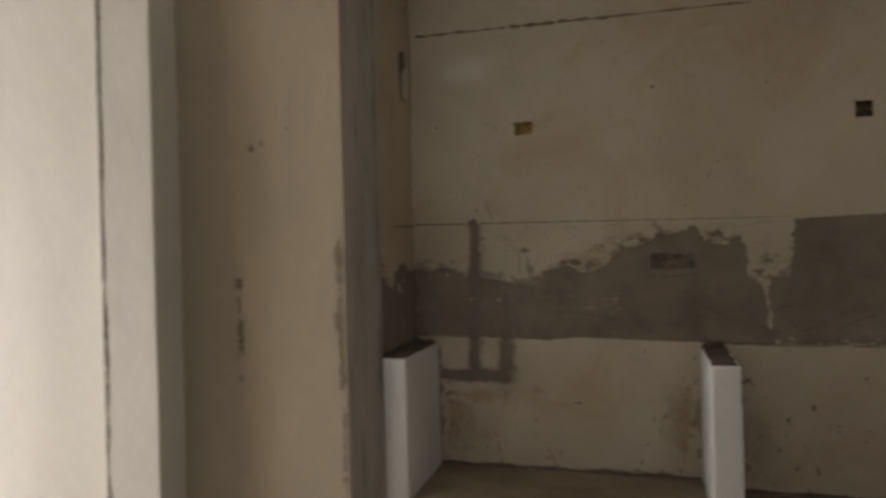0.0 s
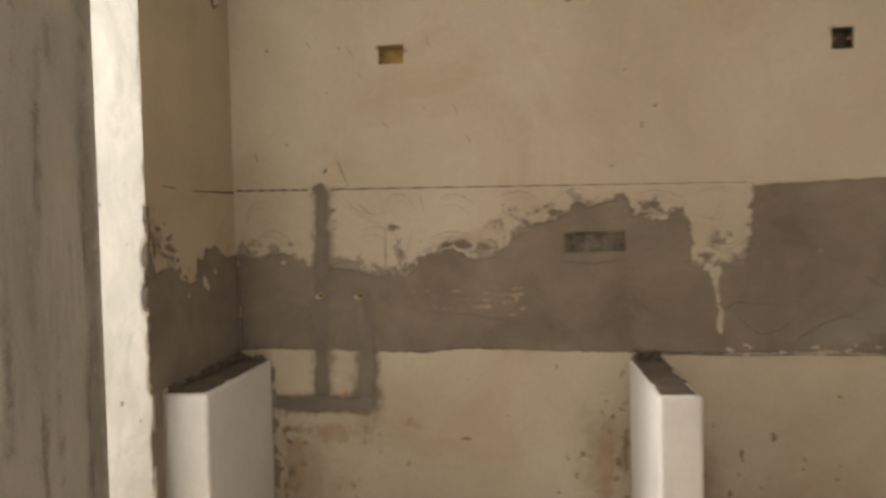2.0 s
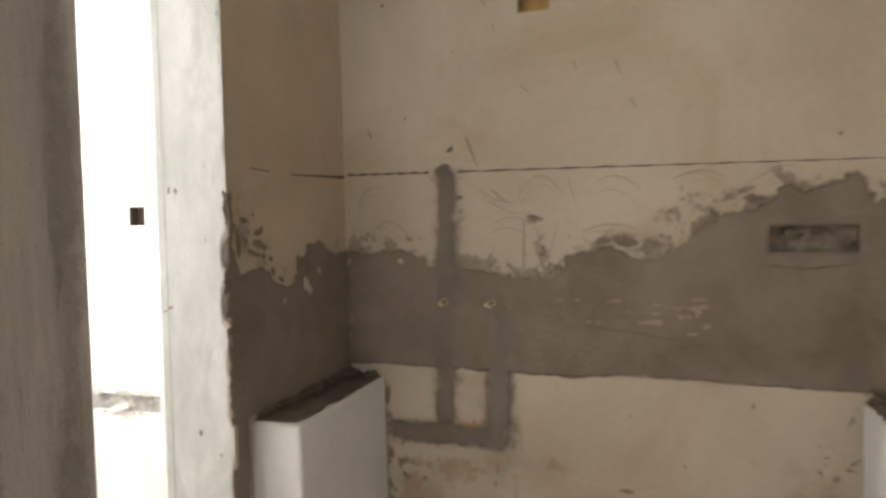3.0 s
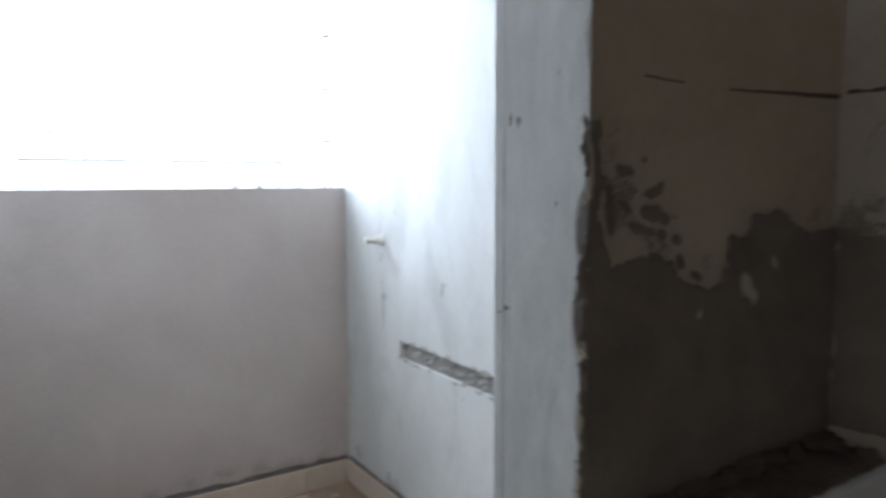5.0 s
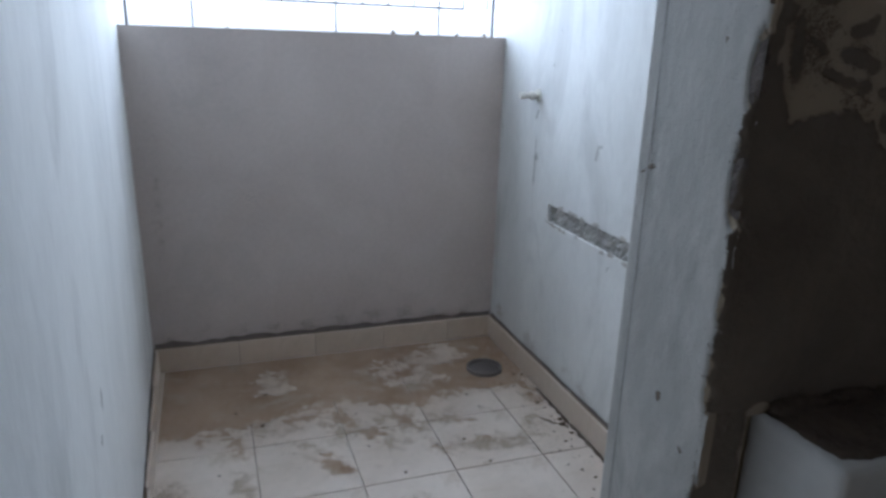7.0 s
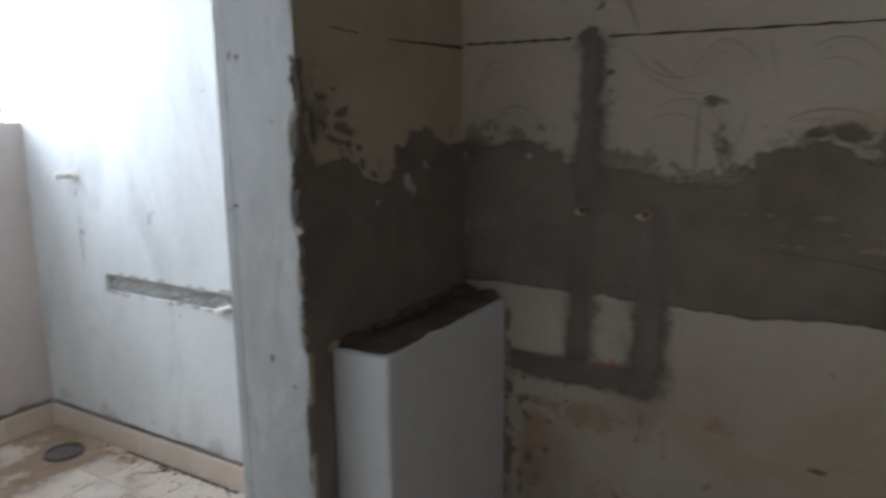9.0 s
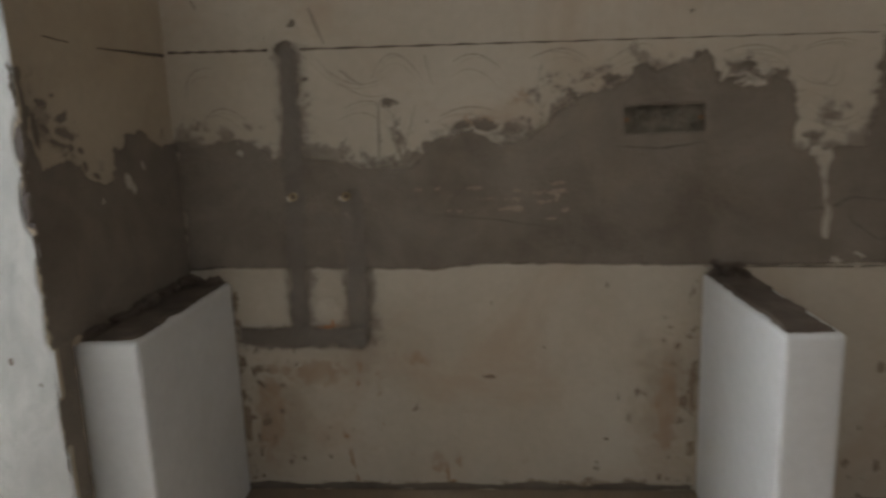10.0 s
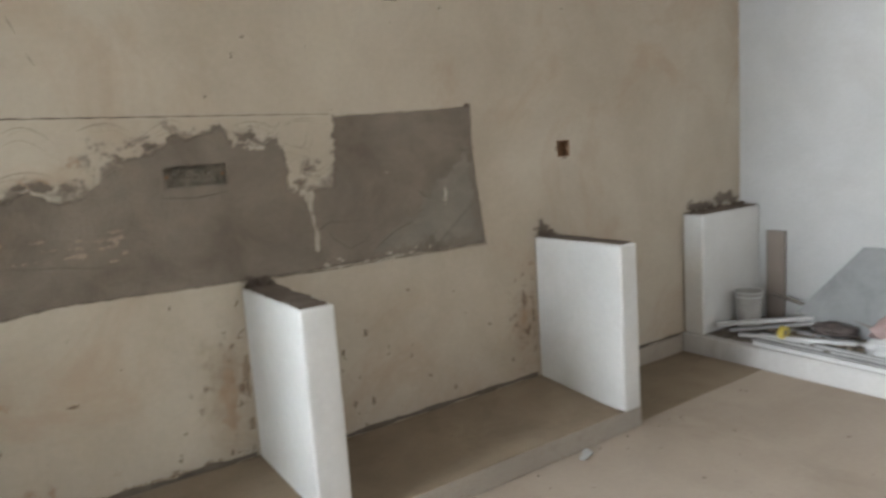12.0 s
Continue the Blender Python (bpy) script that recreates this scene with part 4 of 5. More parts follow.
spot_smear("rust_drips", NORTH, ovals_of(DRIP, 0.08), RUST, 0.0004, 0.035, 0.016, 48, 0.008, label="brownish drips running down the plaster", category="drips", kind="stuff", base=0.0003)
POCK = []
for k in range(60):
    s = rng.uniform(0.35, 1)
    POCK.append((rng.uniform(0.1, 3.9), rng.uniform(1.6, 2.55), 0.006 * s, 0.006 * s * rng.uniform(0.7, 1.8)))
POCK += [(1.315, 2.20, 0.018, 0.009), (1.62, 1.80, 0.012, 0.010), (1.46, 1.585, 0.008, 0.009), (1.42, 2.30, 0.014, 0.008), (0.10, 1.66, 0.006, 0.022), (1.57, 1.74, 0.012, 0.006), (2.52, 1.95, 0.008, 0.008)]
spot_smear("wall_pocks", NORTH, ovals_of(POCK, 0.6), STAIN_SHADE, 0.0004, 0.006, 0.003, 49, 0.004, label="small dark pock marks in the plaster", category="pock marks", kind="stuff")
bm = bmesh.new()
for k in range(9):
    u, v = rng.uniform(0.2, 0.95), rng.uniform(1.62, 2.5)
    l = rng.uniform(0.02, 0.07)
    ribbon(bm, NORTH, wavy(u, v, u + l * 0.5, v - l * rng.uniform(0.4, 1.2), 6, 0.003, k), lambda s: 0.005 * math.sin(math.pi * min(0.97, s + 0.03)), 0.0011)
stuff("wall_nicks", bm, MARK, "short dark nicks in the plaster", "nicks")
spot_smear("limewash_patch", NORTH, [(0.34, 2.38, 0.36, 0.16, 0.0)], PALE, 0.0001, 0.22, 0.02, 50, 0.012, label="faint pale patch high on the wall", category="limewash patch", freq=0.5)
# stains on the tan wall by the opening
TAN = [(-0.03, 1.30, 0.02, 0.035), (-0.025, 1.12, 0.018, 0.09), (-0.03, 0.98, 0.010, 0.04), (-0.035, 0.80, 0.009, 0.03), (-0.03, 1.22, 0.010, 0.06), (0.07, 1.75, 0.014, 0.022), (0.03, 1.74, 0.012, 0.016), (0.12, 1.14, 0.006, 0.016), (0.16, 1.80, 0.007, 0.018),
       (0.05, 1.70, 0.03, 0.009), (0.135, 1.79, 0.006, 0.012)]
spot_smear("wall_stains", PIERF, ovals_of(TAN, 0.05), STAIN_SHADE, 0.0004, 0.014, 0.007, 51, label="dark drip stains on the tan plastered wall", category="stains", kind="stuff")
# the pilaster's soft shadow on the tan wall, painted as a grey layer
smear("grey_wash", PIERF, (-0.25, 0.12, 0.0, 2.94), lambda u, v: 0.015 - u + 0.02 * np.sin(v * 2.3), material("grey_wash", (0.31, 0.285, 0.245), (0.39, 0.36, 0.31), 0.9, 2.0, 40, 0.1, (0.26, 0.24, 0.21), 2.2, 0.5, (1, 1, 0.4), feather=0.2, opacity=0.5), 0.0003, 0.10, 0.015, 52, 0.01,
      label="greyish penumbra of the pilaster painted on the tan wall", category="cement wash", base=0.0003)
TROWEL = [(2.76 + 0.22 * rng.random(), rng.uniform(0.2, 2.4), rng.uniform(0.008, 0.022), rng.uniform(0.05, 0.28), rng.uniform(-0.06, 0.06)) for k in range(16)]
TROWEL += [(2.99, 1.0 + 0.45 * k, 0.028, 0.30, 0.0) for k in range(4)] + [(2.80, 1.52, 0.008, 0.05, 0.1), (2.86, 1.02, 0.02, 0.01, 0.4)]
STREAK = material("streak_cement", (0.27, 0.25, 0.22), (0.36, 0.335, 0.295), 0.92, 6, 60, 0.2, feather=0.35, opacity=0.9)
for k, row in enumerate(TROWEL):
    spot_smear("trowel_streak", JAMB, [row], STREAK, 0.0003, 0.028, 0.007, 53 + k, label="soft dark trowel streak in the cement coat", category="trowel streak", group="trowel streaks on the wall's end", base=0.0062 + 0.0002 * k)

# ---------------------------------------------------------------- fittings in the kitchen wall


def wall_box(at, w, h, depth, mat, label, ribs=0, mud=None):
    """An open box let into the wall: back, four sides and screw lugs."""
    t = thing("switch_box", at, label, "switch box", "open boxes in the kitchen wall")
    e = 0.003
    part("back_plate", boxed((0, depth - e, 0), (w, depth, h)), mat, t)
    for lo, hi in (((0, 0, 0), (e, depth - e, h)), ((w - e, 0, 0), (w, depth - e, h)), ((e, 0, 0), (w - e, depth - e, e)), ((e, 0, h - e), (w - e, depth - e, h))):
        part("side_plate", boxed(lo, hi), mat, t)
    for x in (0.006, w - 0.018):
        part("screw_lug", boxed((x, 0.006, h / 2 - 0.006), (x + 0.012, 0.009, h / 2 + 0.006), 0.001), BROWNBOX, t, "small rusty lug")
    for k in range(ribs):
        x = w * (k + 1) / (ribs + 1)
        part("divider", boxed((x - 0.003, 0.012, e), (x + 0.003, depth - e, h - e)), METAL, t)
    if mud:
        bm = bmesh.new()
        for k in range(12):
            r = rng.uniform(0.006, 0.014)
            bmesh.ops.create_icosphere(bm, subdivisions=1, radius=r, matrix=Matrix.Translation((rng.uniform(0.015, w - 0.015), depth - 0.012, rng.uniform(0.012, h - 0.014))))
        tagged(part("mortar_fill", bm, mud, t, "mortar inside the box"), kind="stuff")
    return t


wall_box((0.594, 4.444, 2.0), 0.098, 0.073, 0.05, YELLOWBOX, "open yellow plastic switch box in the plastered wall")
wall_box((2.23, 4.444, 1.97), 0.075, 0.077, 0.05, DARKBOX, "open dark empty switch box in the plastered wall")
wall_box((3.195, 4.444, 1.255), 0.09, 0.083, 0.05, BROWNBOX, "open brown switch box above the counter support")
wall_box((1.282, 4.444, 1.265), 0.224, 0.081, 0.024, BOXMUD, "long open metal socket box set in the cement band", 0, BOXMUD)
# mud stain under the yellow and brown boxes
spot_smear("plaster_damage", NORTH, ovals_of([(0.598, 2.066, 0.016, 0.010), (0.60, 2.012, 0.012, 0.012), (0.70, 2.05, 0.010, 0.022), (3.24, 1.248, 0.03, 0.010), (2.235, 2.052, 0.022, 0.006), (0.588, 2.02, 0.009, 0.016), (3.19, 1.30, 0.008, 0.022)]), STAIN_SHADE, 0.0006, 0.008, 0.004, 53, 0.004,
           label="chipped dirty plaster round the switch boxes", category="chipped plaster", kind="stuff")


def water_outlet(at):
    t = thing("water_outlet", at, "brass threaded water outlet set in the cement band", "water outlet", "pair of water outlets")
    bm = bmesh.new()
    prof = ((0.007, 0.0), (0.0125, 0.0), (0.0125, -0.012), (0.008, -0.012), (0.007, 0.0))
    rings = []
    for r, y in prof:
        rings.append([bm.verts.new((r * math.cos(k * math.pi / 8), y, r * math.sin(k * math.pi / 8))) for k in range(16)])
    for a, b in zip(rings, rings[1:]):
        for k in range(16):
            bm.faces.new([a[k], a[(k + 1) % 16], b[(k + 1) % 16], b[k]])
    socket = part("socket", bm, BRASS, t, smooth=False)
    part("plug", rod(bmesh.new(), (0, 0.0, 0), (0, -0.006, 0), 0.0072, 12), MORTAR, socket, "dark plug")
    bm = bmesh.new()
    blob(bm, Face((0, 0, 0), (1, 0, 0), (0, 0, 1), (0, -1, 0)), -0.010, -0.006, 0.014, 0.008, 0.004, at[0] * 9, 12)
    part("mortar_collar", bm, REMNANT, t, "pale mortar collar")


water_outlet((0.345, 4.432, 1.120))
water_outlet((0.500, 4.432, 1.118))
spot_smear("plaster_remnants", NORTH, [(0.42, 0.775, 0.045, 0.05, 0.0)], REMNANT_THIN, 0.001, 0.012, 0.006, 54, label="pale scraped plaster over bare brick", category="plaster remnants", kind="stuff", base=0.0095)
spot_smear("exposed_brick", NORTH, [(0.42, 0.728, 0.045, 0.011, 0.1), (0.432, 0.742, 0.010, 0.014, 0.1)], material("brick_feathered", (0.42, 0.17, 0.07), (0.55, 0.26, 0.12), 0.9, 20, 90, 0.3, feather=0.9, opacity=0.9), 0.0008, 0.008, 0.004, 55, 0.004,
           label="orange brick showing through the plaster", category="bare brick", base=0.011)

# torn hole with a crumpled cable sleeve, high on the partition
t = thing("cable_sleeve", (0.0, 4.31, 2.19), "crumpled plastic sleeve sticking out of a torn hole in the partition", "cable sleeve")
hole = Face((0, 0, 0), (0, 1, 0), (0, 0, 1), (1, 0, 0))
m = outline_smear("torn_hole", hole, [(0.0, 0.0), (0.05, 0.06), (0.06, 0.2), (0.04, 0.30), (-0.03, 0.29), (-0.045, 0.15), (-0.03, 0.05)], MORTAR, 0.001, 0.004, 0.010, 56, label="dark torn hole", kind="")
m.parent = t
bm = bmesh.new()
bmesh.ops.create_icosphere(bm, subdivisions=3, radius=0.05)
for v in bm.verts:
    v.co = Vector((0.016 + v.co.x * 0.35, v.co.y * 0.55, 0.12 + v.co.z * 1.7)) + Vector((0.012, 0.012, 0.02)) * noise.noise(v.co * 55) + Vector((0.01, 0.01, 0.01)) * noise.noise(v.co * 130)
part("sleeve", bm, REMNANT, t, "pale crumpled sleeve")

# skirting on the wall between the plinths
structure("skirting_kitchen", boxed((3.14, 4.428, 0.0), (4.18, 4.439, 0.108), 0.002), SHADEDTILE, "cream tile skirting between the plinths", "skirting")
bm = bmesh.new()
ribbon(bm, NORTH, wavy(3.15, 0.117, 4.2, 0.117, 60, 0.006, 60), lambda s: 0.014 + 0.006 * math.sin(s * 23), 0.002)
ribbon(bm, NORTH, wavy(0.125, 0.200, 1.5, 0.200, 80, 0.006, 61), lambda s: 0.024 + 0.010 * math.sin(s * 31), 0.002)
ribbon(bm, NORTH, wavy(1.645, 0.156, 2.99, 0.156, 80, 0.006, 62), lambda s: 0.020 + 0.006 * math.sin(s * 27), 0.002)
stuff("mortar_fillet", bm, CEMENT_PLAIN, "dark mortar fillet where the wall meets the plinth", "mortar fillet")

# ---------------------------------------------------------------- utility
U = 0.02
ufloor = structure("floor_utility", boxed((-2.09, 2.9, -0.02), (-0.1, 4.41, U - 0.008)), GROUT, "dirty tiled floor of the utility bay", "floor")
tile_mesh = {}


def tile(parent, name, lo, hi, mat, bevel=0.0015):
    """One tile as an object of its own; alike tiles share a mesh."""
    size = tuple(round(hi[i] - lo[i], 4) for i in range(3))
    key = (size, mat.name)
    if key not in tile_mesh:
        bm = boxed((0, 0, 0), size, bevel, 1)
        me = bpy.data.meshes.new(name)
        bm.to_mesh(me)
        bm.free()
        me.materials.append(mat)
        tile_mesh[key] = me
    ob = new(name, tile_mesh[key])
    ob.location = lo
    ob.parent = parent
    return ob


ys = [2.90, 3.283, 3.588, 3.888, 4.197, 4.39]
xs = [-2.08, -1.74, -1.435, -1.13, -0.825, -0.52, -0.215]
for i in range(6):
    for j in range(5):
        tile(ufloor, "tile", (xs[i] + 0.0015, ys[j] + 0.0015, U - 0.008), (xs[i + 1] - 0.0015, ys[j + 1] - 0.0015, U), TILE)
wskirt = structure("skirting_west", boxed((-2.088, 2.93, U), (-2.082, 4.398, U + 0.10)), GROUT, "tile skirting below the parapet", "skirting")
ks = [2.945, 3.27, 3.582, 3.882, 4.181, 4.388]
for a, b in zip(ks, ks[1:]):
    tile(wskirt, "skirting_tile", (-2.082, a + 0.001, U + 0.001), (-2.073, b - 0.001, U + 0.10), SKIRT)
nskirt = structure("skirting_north", boxed((-2.07, 4.39, U), (-0.2, 4.398, U + 0.10)), GROUT, "tile skirting along the utility wall", "skirting")
for k in range(6):
    tile(nskirt, "skirting_tile", (-2.072 + 0.305 * k, 4.381, U + 0.001), (-2.072 + 0.305 * (k + 1) - 0.002, 4.39, U + 0.10), SKIRT)
sk = boxed((-2.07, 2.935, U), (0.3, 2.947, U + 0.10))
for v in sk.verts:
    v.co.y += 0.0327 * (v.co.x + 2.1)
sskirt = structure("skirting_south", sk, GROUT, "tile skirting along the utility's side wall", "skirting")
for k in range(7):
    tile(sskirt, "skirting_tile", (-2.072 + 0.305 * k, 2.953 + 0.010 * k, U + 0.001), (-2.072 + 0.305 * (k + 1) - 0.002, 2.962 + 0.010 * k, U + 0.10), SKIRT)
bm = bmesh.new()
ribbon(bm, UWEST, wavy(2.95, U + 0.108, 4.39, U + 0.108, 90, 0.010, 70), lambda s: 0.025 + 0.012 * math.sin(s * 17) * math.sin(s * 41), 0.003)
ribbon(bm, UNORTH, wavy(-2.08, U + 0.106, -0.2, U + 0.106, 90, 0.006, 71), lambda s: 0.014 + 0.005 * math.sin(s * 29), 0.003)
ribbon(bm, USOUTH, wavy(-2.08, U + 0.106, 0.2, U + 0.106, 90, 0.006, 72), lambda s: 0.014 + 0.005 * math.sin(s * 29), 0.005)
stuff("mortar_fillet", bm, material("fillet_mortar", (0.15, 0.13, 0.12), (0.23, 0.20, 0.185), 0.95, 10, 80, 0.5), "dark mortar line above the skirting tiles", "mortar fillet")

# dried mud and grit on the tiles
FLAT = Face((0, 0, U), (1, 0, 0), (0, 1, 0), (0, 0, 1))
def muddy(u, v):
    """Mud has dried below the parapet and in tongues over the tiles."""
    edge = -1.53 + 0.07 * value_noise(v * 4.5, v * 0, 5) + 0.035 * value_noise(v * 11, v * 0, 6) - 0.16 * np.clip(v - 3.95, 0, 1)
    tongues = spots(u, v, [(-1.52, 3.62, 0.22, 0.07, 0.5), (-1.42, 3.83, 0.24, 0.06, 0.45), (-1.45, 3.24, 0.16, 0.05, 0.2), (-1.25, 3.52, 0.15, 0.05, 0.6), (-1.30, 4.05, 0.14, 0.04, 0.3), (-1.60, 4.34, 0.22, 0.05, 0.0)])
    bare = spots(u, v, [(-1.86, 3.84, 0.05, 0.06, 0.2), (-1.755, 3.93, 0.05, 0.08, 0.3), (-1.87, 3.39, 0.05, 0.05, 0.0), (-1.95, 4.12, 0.05, 0.09, 0.2)])
    return np.minimum(np.maximum(edge - u, tongues * 1.4), 0.045 - bare)


smear("dried_mud", FLAT, (-2.072, -0.3, 2.98, 4.382), muddy, SAND, 0.001, 0.12, 0.045, 57, 0.006, freq=0.8, label="brown dried mud spread over the white tiles", category="dried mud", kind="stuff")
smear("floor_dust", FLAT, (-2.072, -0.3, 2.98, 4.382), lambda u, v: np.where(u > -1.2, -0.02, 0.02), material("brown_dust", (0.34, 0.27, 0.195), (0.42, 0.34, 0.25), 0.95, 5, 60, 0.1, feather=0.8, opacity=0.6), 0.0004, 0.10, 0.06, 58, 0.008, freq=0.6,
      label="thin patches of brown dust on the tiles", category="dust", kind="stuff", base=0.0004)
bm = bmesh.new()
ribbon(bm, FLAT, wavy(-1.55, 4.376, -0.9, 4.374, 60, 0.008, 75), lambda s: 0.010 + 0.008 * math.sin(s * 37) ** 2, 0.0016)
ribbon(bm, FLAT, wavy(-1.34, 4.29, -1.25, 4.365, 16, 0.02, 76), lambda s: 0.006 + 0.006 * math.sin(s * 23) ** 2, 0.0016)
stuff("floor_mortar", bm, MORTAR, "dark mortar left along the skirting on the tiles", "mortar")
bm = bmesh.new()
for k in range(150):
    r = rng.uniform(0.0015, 0.005) * (2 if rng.random() < 0.06 else 1)
    if rng.random() < 0.6:
        p = (rng.uniform(-1.9, -0.3), 4.37 - abs(rng.gauss(0, 0.07)))
    else:
        p = (rng.uniform(-1.9, -0.3), rng.uniform(3.02, 4.35))
    bmesh.ops.create_icosphere(bm, subdivisions=1, radius=r, matrix=Matrix.Translation((*p, U + r * 0.5)) @ Matrix.Diagonal((1, rng.uniform(0.7, 1.8), 0.7, 1)))
stuff("floor_grit", bm, GRIT, "loose grit and mortar crumbs on the tiles", "grit")

t = thing("floor_drain", (-1.757, 4.237, U), "round grey plastic drain pipe opening in the tiled floor", "drain")
bm = bmesh.new()
rings = [[bm.verts.new((r * math.cos(k * math.pi / 16), r * math.sin(k * math.pi / 16), z)) for k in range(32)] for r, z in ((0.075, 0.0), (0.074, 0.016), (0.067, 0.018), (0.063, 0.0035))]
for a, b in zip(rings, rings[1:]):
    for k in range(32):
        bm.faces.new([a[k], a[(k + 1) % 32], b[(k + 1) % 32], b[k]])
part("rim", bm, DRAINPVC, t, "grey rim")
part("cover", rod(bmesh.new(), (0, 0, 0.0), (0, 0, 0.0035), 0.063, 32), DRAINPVC, t)

# chase in the utility wall: rough filling
bm = bmesh.new()
nx, nz_ = 90, 6
grid = [[bm.verts.new((-1.615 + 0.87 * i / nx, 4.413 + 0.010 * noise.noise(Vector((i * 0.35, j * 0.8, 3))) + 0.008 * noise.noise(Vector((i * 1.3, j * 1.1, 8))), 0.685 + 0.08 * j / nz_)) for j in range(nz_ + 1)] for i in range(nx + 1)]
for i in range(nx):
    for j in range(nz_):
        bm.faces.new([grid[i][j], grid[i + 1][j], grid[i + 1][j + 1], grid[i][j + 1]])
stuff("chase_filling", bm, CEMENT_JAMB_PLAIN, "rough grey cement in the open cable chase", "chase filling")
spot_smear("plaster_damage", UNORTH, [(rng.uniform(-1.62, -0.8), rng.choice((0.688, 0.76)) + rng.gauss(0, 0.003), rng.uniform(0.012, 0.035), rng.uniform(0.006, 0.011), 0.0) for _ in range(40)], CEMENT_JAMB, 0.001, 0.006, 0.005, 59,
           label="ragged broken plaster along the chase", category="broken plaster", kind="stuff")
t = thing("conduit_end", (-0.955, 4.40, 0.70), "short white conduit end sticking out of the chase", "conduit")
part("pipe", rod(bmesh.new(), (0.05, 0.004, 0.010), (0.005, -0.022, -0.006), 0.011, 12), PVC, t)
part("sleeve", rod(bmesh.new(), (0.018, -0.0145, -0.0014), (0.002, -0.0237, -0.0072), 0.0135, 12), PVC, t, "white collar")

t = thing("tap_outlet", (-1.75, 4.40, 1.145), "short white plastic tap outlet on the utility wall", "tap")
part("pipe", rod(bmesh.new(), (0, 0.01, 0), (0, -0.07, 0.0), 0.010, 12), PVC, t)
part("collar", rod(bmesh.new(), (0, -0.02, 0), (0, -0.04, 0), 0.016, 12), PVC, t)
part("wall_flange", rod(bmesh.new(), (0, 0.0, 0), (0, -0.008, 0), 0.024, 16), PVC, t)
part("cap", rod(bmesh.new(), (0, -0.06, 0), (0, -0.08, 0), 0.014, 12), PVC, t)
t = thing("switch_box", (-0.862, 4.404, 1.385), "small open dark switch box in the utility wall", "switch box")
part("back_plate", boxed((0, 0.037, 0), (0.072, 0.04, 0.07)), DARKBOX, t)
for lo, hi in (((0, 0, 0), (0.003, 0.037, 0.07)), ((0.069, 0, 0), (0.072, 0.037, 0.07)), ((0.003, 0, 0), (0.069, 0.037, 0.003)), ((0.003, 0, 0.067), (0.069, 0.037, 0.07))):
    part("side_plate", boxed(lo, hi), DARKBOX, t)

GREYSTAIN = material("grey_stain", (0.30, 0.295, 0.28), (0.40, 0.39, 0.37), 0.9, 9, 80, 0.1, feather=0.9, opacity=0.7)
CHIP = []
for k in range(34):
    s = rng.uniform(0.35, 1)
    CHIP.append((rng.uniform(-1.95, -0.3), rng.uniform(0.25, 2.3), 0.008 * s, 0.008 * s * rng.uniform(0.7, 2.5), rng.uniform(-0.3, 0.3)))
CHIP += [(-1.75, 1.075, 0.012, 0.035, -0.4), (-1.745, 0.88, 0.007, 0.18, 0.0), (-1.30, 1.0, 0.010, 0.03, -0.2), (-1.28, 1.02, 0.03, 0.007, 0.0), (-1.73, 0.92, 0.012, 0.02, 0.0)]
spot_smear("wall_stains", UNORTH, CHIP, GREYSTAIN, 0.0004, 0.007, 0.003, 60, label="small grey stains and chips on the utility wall", category="stains", kind="stuff")
# dirt along the foot; the two tall ovals paint the corner's shading
spot_smear("wall_stains", UNORTH, [(-1.95 + 0.17 * k + rng.uniform(-0.08, 0.08), 0.14 + 0.05 * rng.random(), 0.05 + 0.04 * rng.random(), 0.02 + 0.05 * rng.random(), rng.uniform(-0.2, 0.2)) for k in range(11)] + [(-2.06, 0.5, 0.03, 0.38, 0.0), (-2.07, 1.0, 0.02, 0.25, 0.0)], material("wall_dirt_and_corner_shade", (0.33, 0.29, 0.25), (0.43, 0.39, 0.345), 0.9, 9, 80, 0.1, feather=0.9, opacity=0.42), 0.0003, 0.04, 0.012, 67, 0.006,
           label="brownish dirt along the foot of the utility wall and painted shade up its corner", category="stains", kind="stuff", base=0.0003)
spot_smear("wall_stains", UWEST, [(3.0 + 0.14 * k, 0.15 + 0.03 * rng.random(), 0.05 + 0.05 * rng.random(), 0.02 + 0.04 * rng.random(), 0.0) for k in range(10)] + [(3.01, 0.7, 0.03, 0.5, 0.0)], material("parapet_brown", (0.30, 0.265, 0.225), (0.38, 0.34, 0.295), 0.9, 9, 80, 0.1, feather=0.9, opacity=0.5), 0.0003, 0.06, 0.014, 68, 0.006,
           label="brownish film low on the parapet wall and up one corner", category="stains", kind="stuff", base=0.0002)
spot_smear("wall_stains", UWEST, [(3.35, 0.72, 0.05, 0.03, 0.2), (3.95, 0.30, 0.01, 0.01, 0), (3.70, 0.26, 0.014, 0.011, 0)] , GREYSTAIN, 0.0004, 0.05, 0.01, 61, 0.008,
           label="faint grey stains on the parapet wall", category="stains", kind="stuff")
spot_smear("wall_stains", USOUTH, [(-0.6 + 0.05 * k - 0.9 * rng.random(), rng.uniform(0.4, 1.9), 0.006 + 0.01 * rng.random(), 0.01 + 0.03 * rng.random(), 0.2) for k in range(10)], GREYSTAIN, 0.0004, 0.01, 0.004, 62,
           label="faint grey stains on the side wall", category="stains", kind="stuff", base=0.002)
bm = bmesh.new()
for u, v in ((3.93, 0.008), (4.03, 0.009), (4.20, 0.006), (4.32, 0.007), (3.3, 0.004)):
    bmesh.ops.create_icosphere(bm, subdivisions=1, radius=v * 1.4, matrix=Matrix.Translation((-2.13, u, 1.353 + v * 0.5)))
stuff("mortar_crumbs", bm, GRIT, "mortar crumbs left on the parapet", "mortar crumbs")

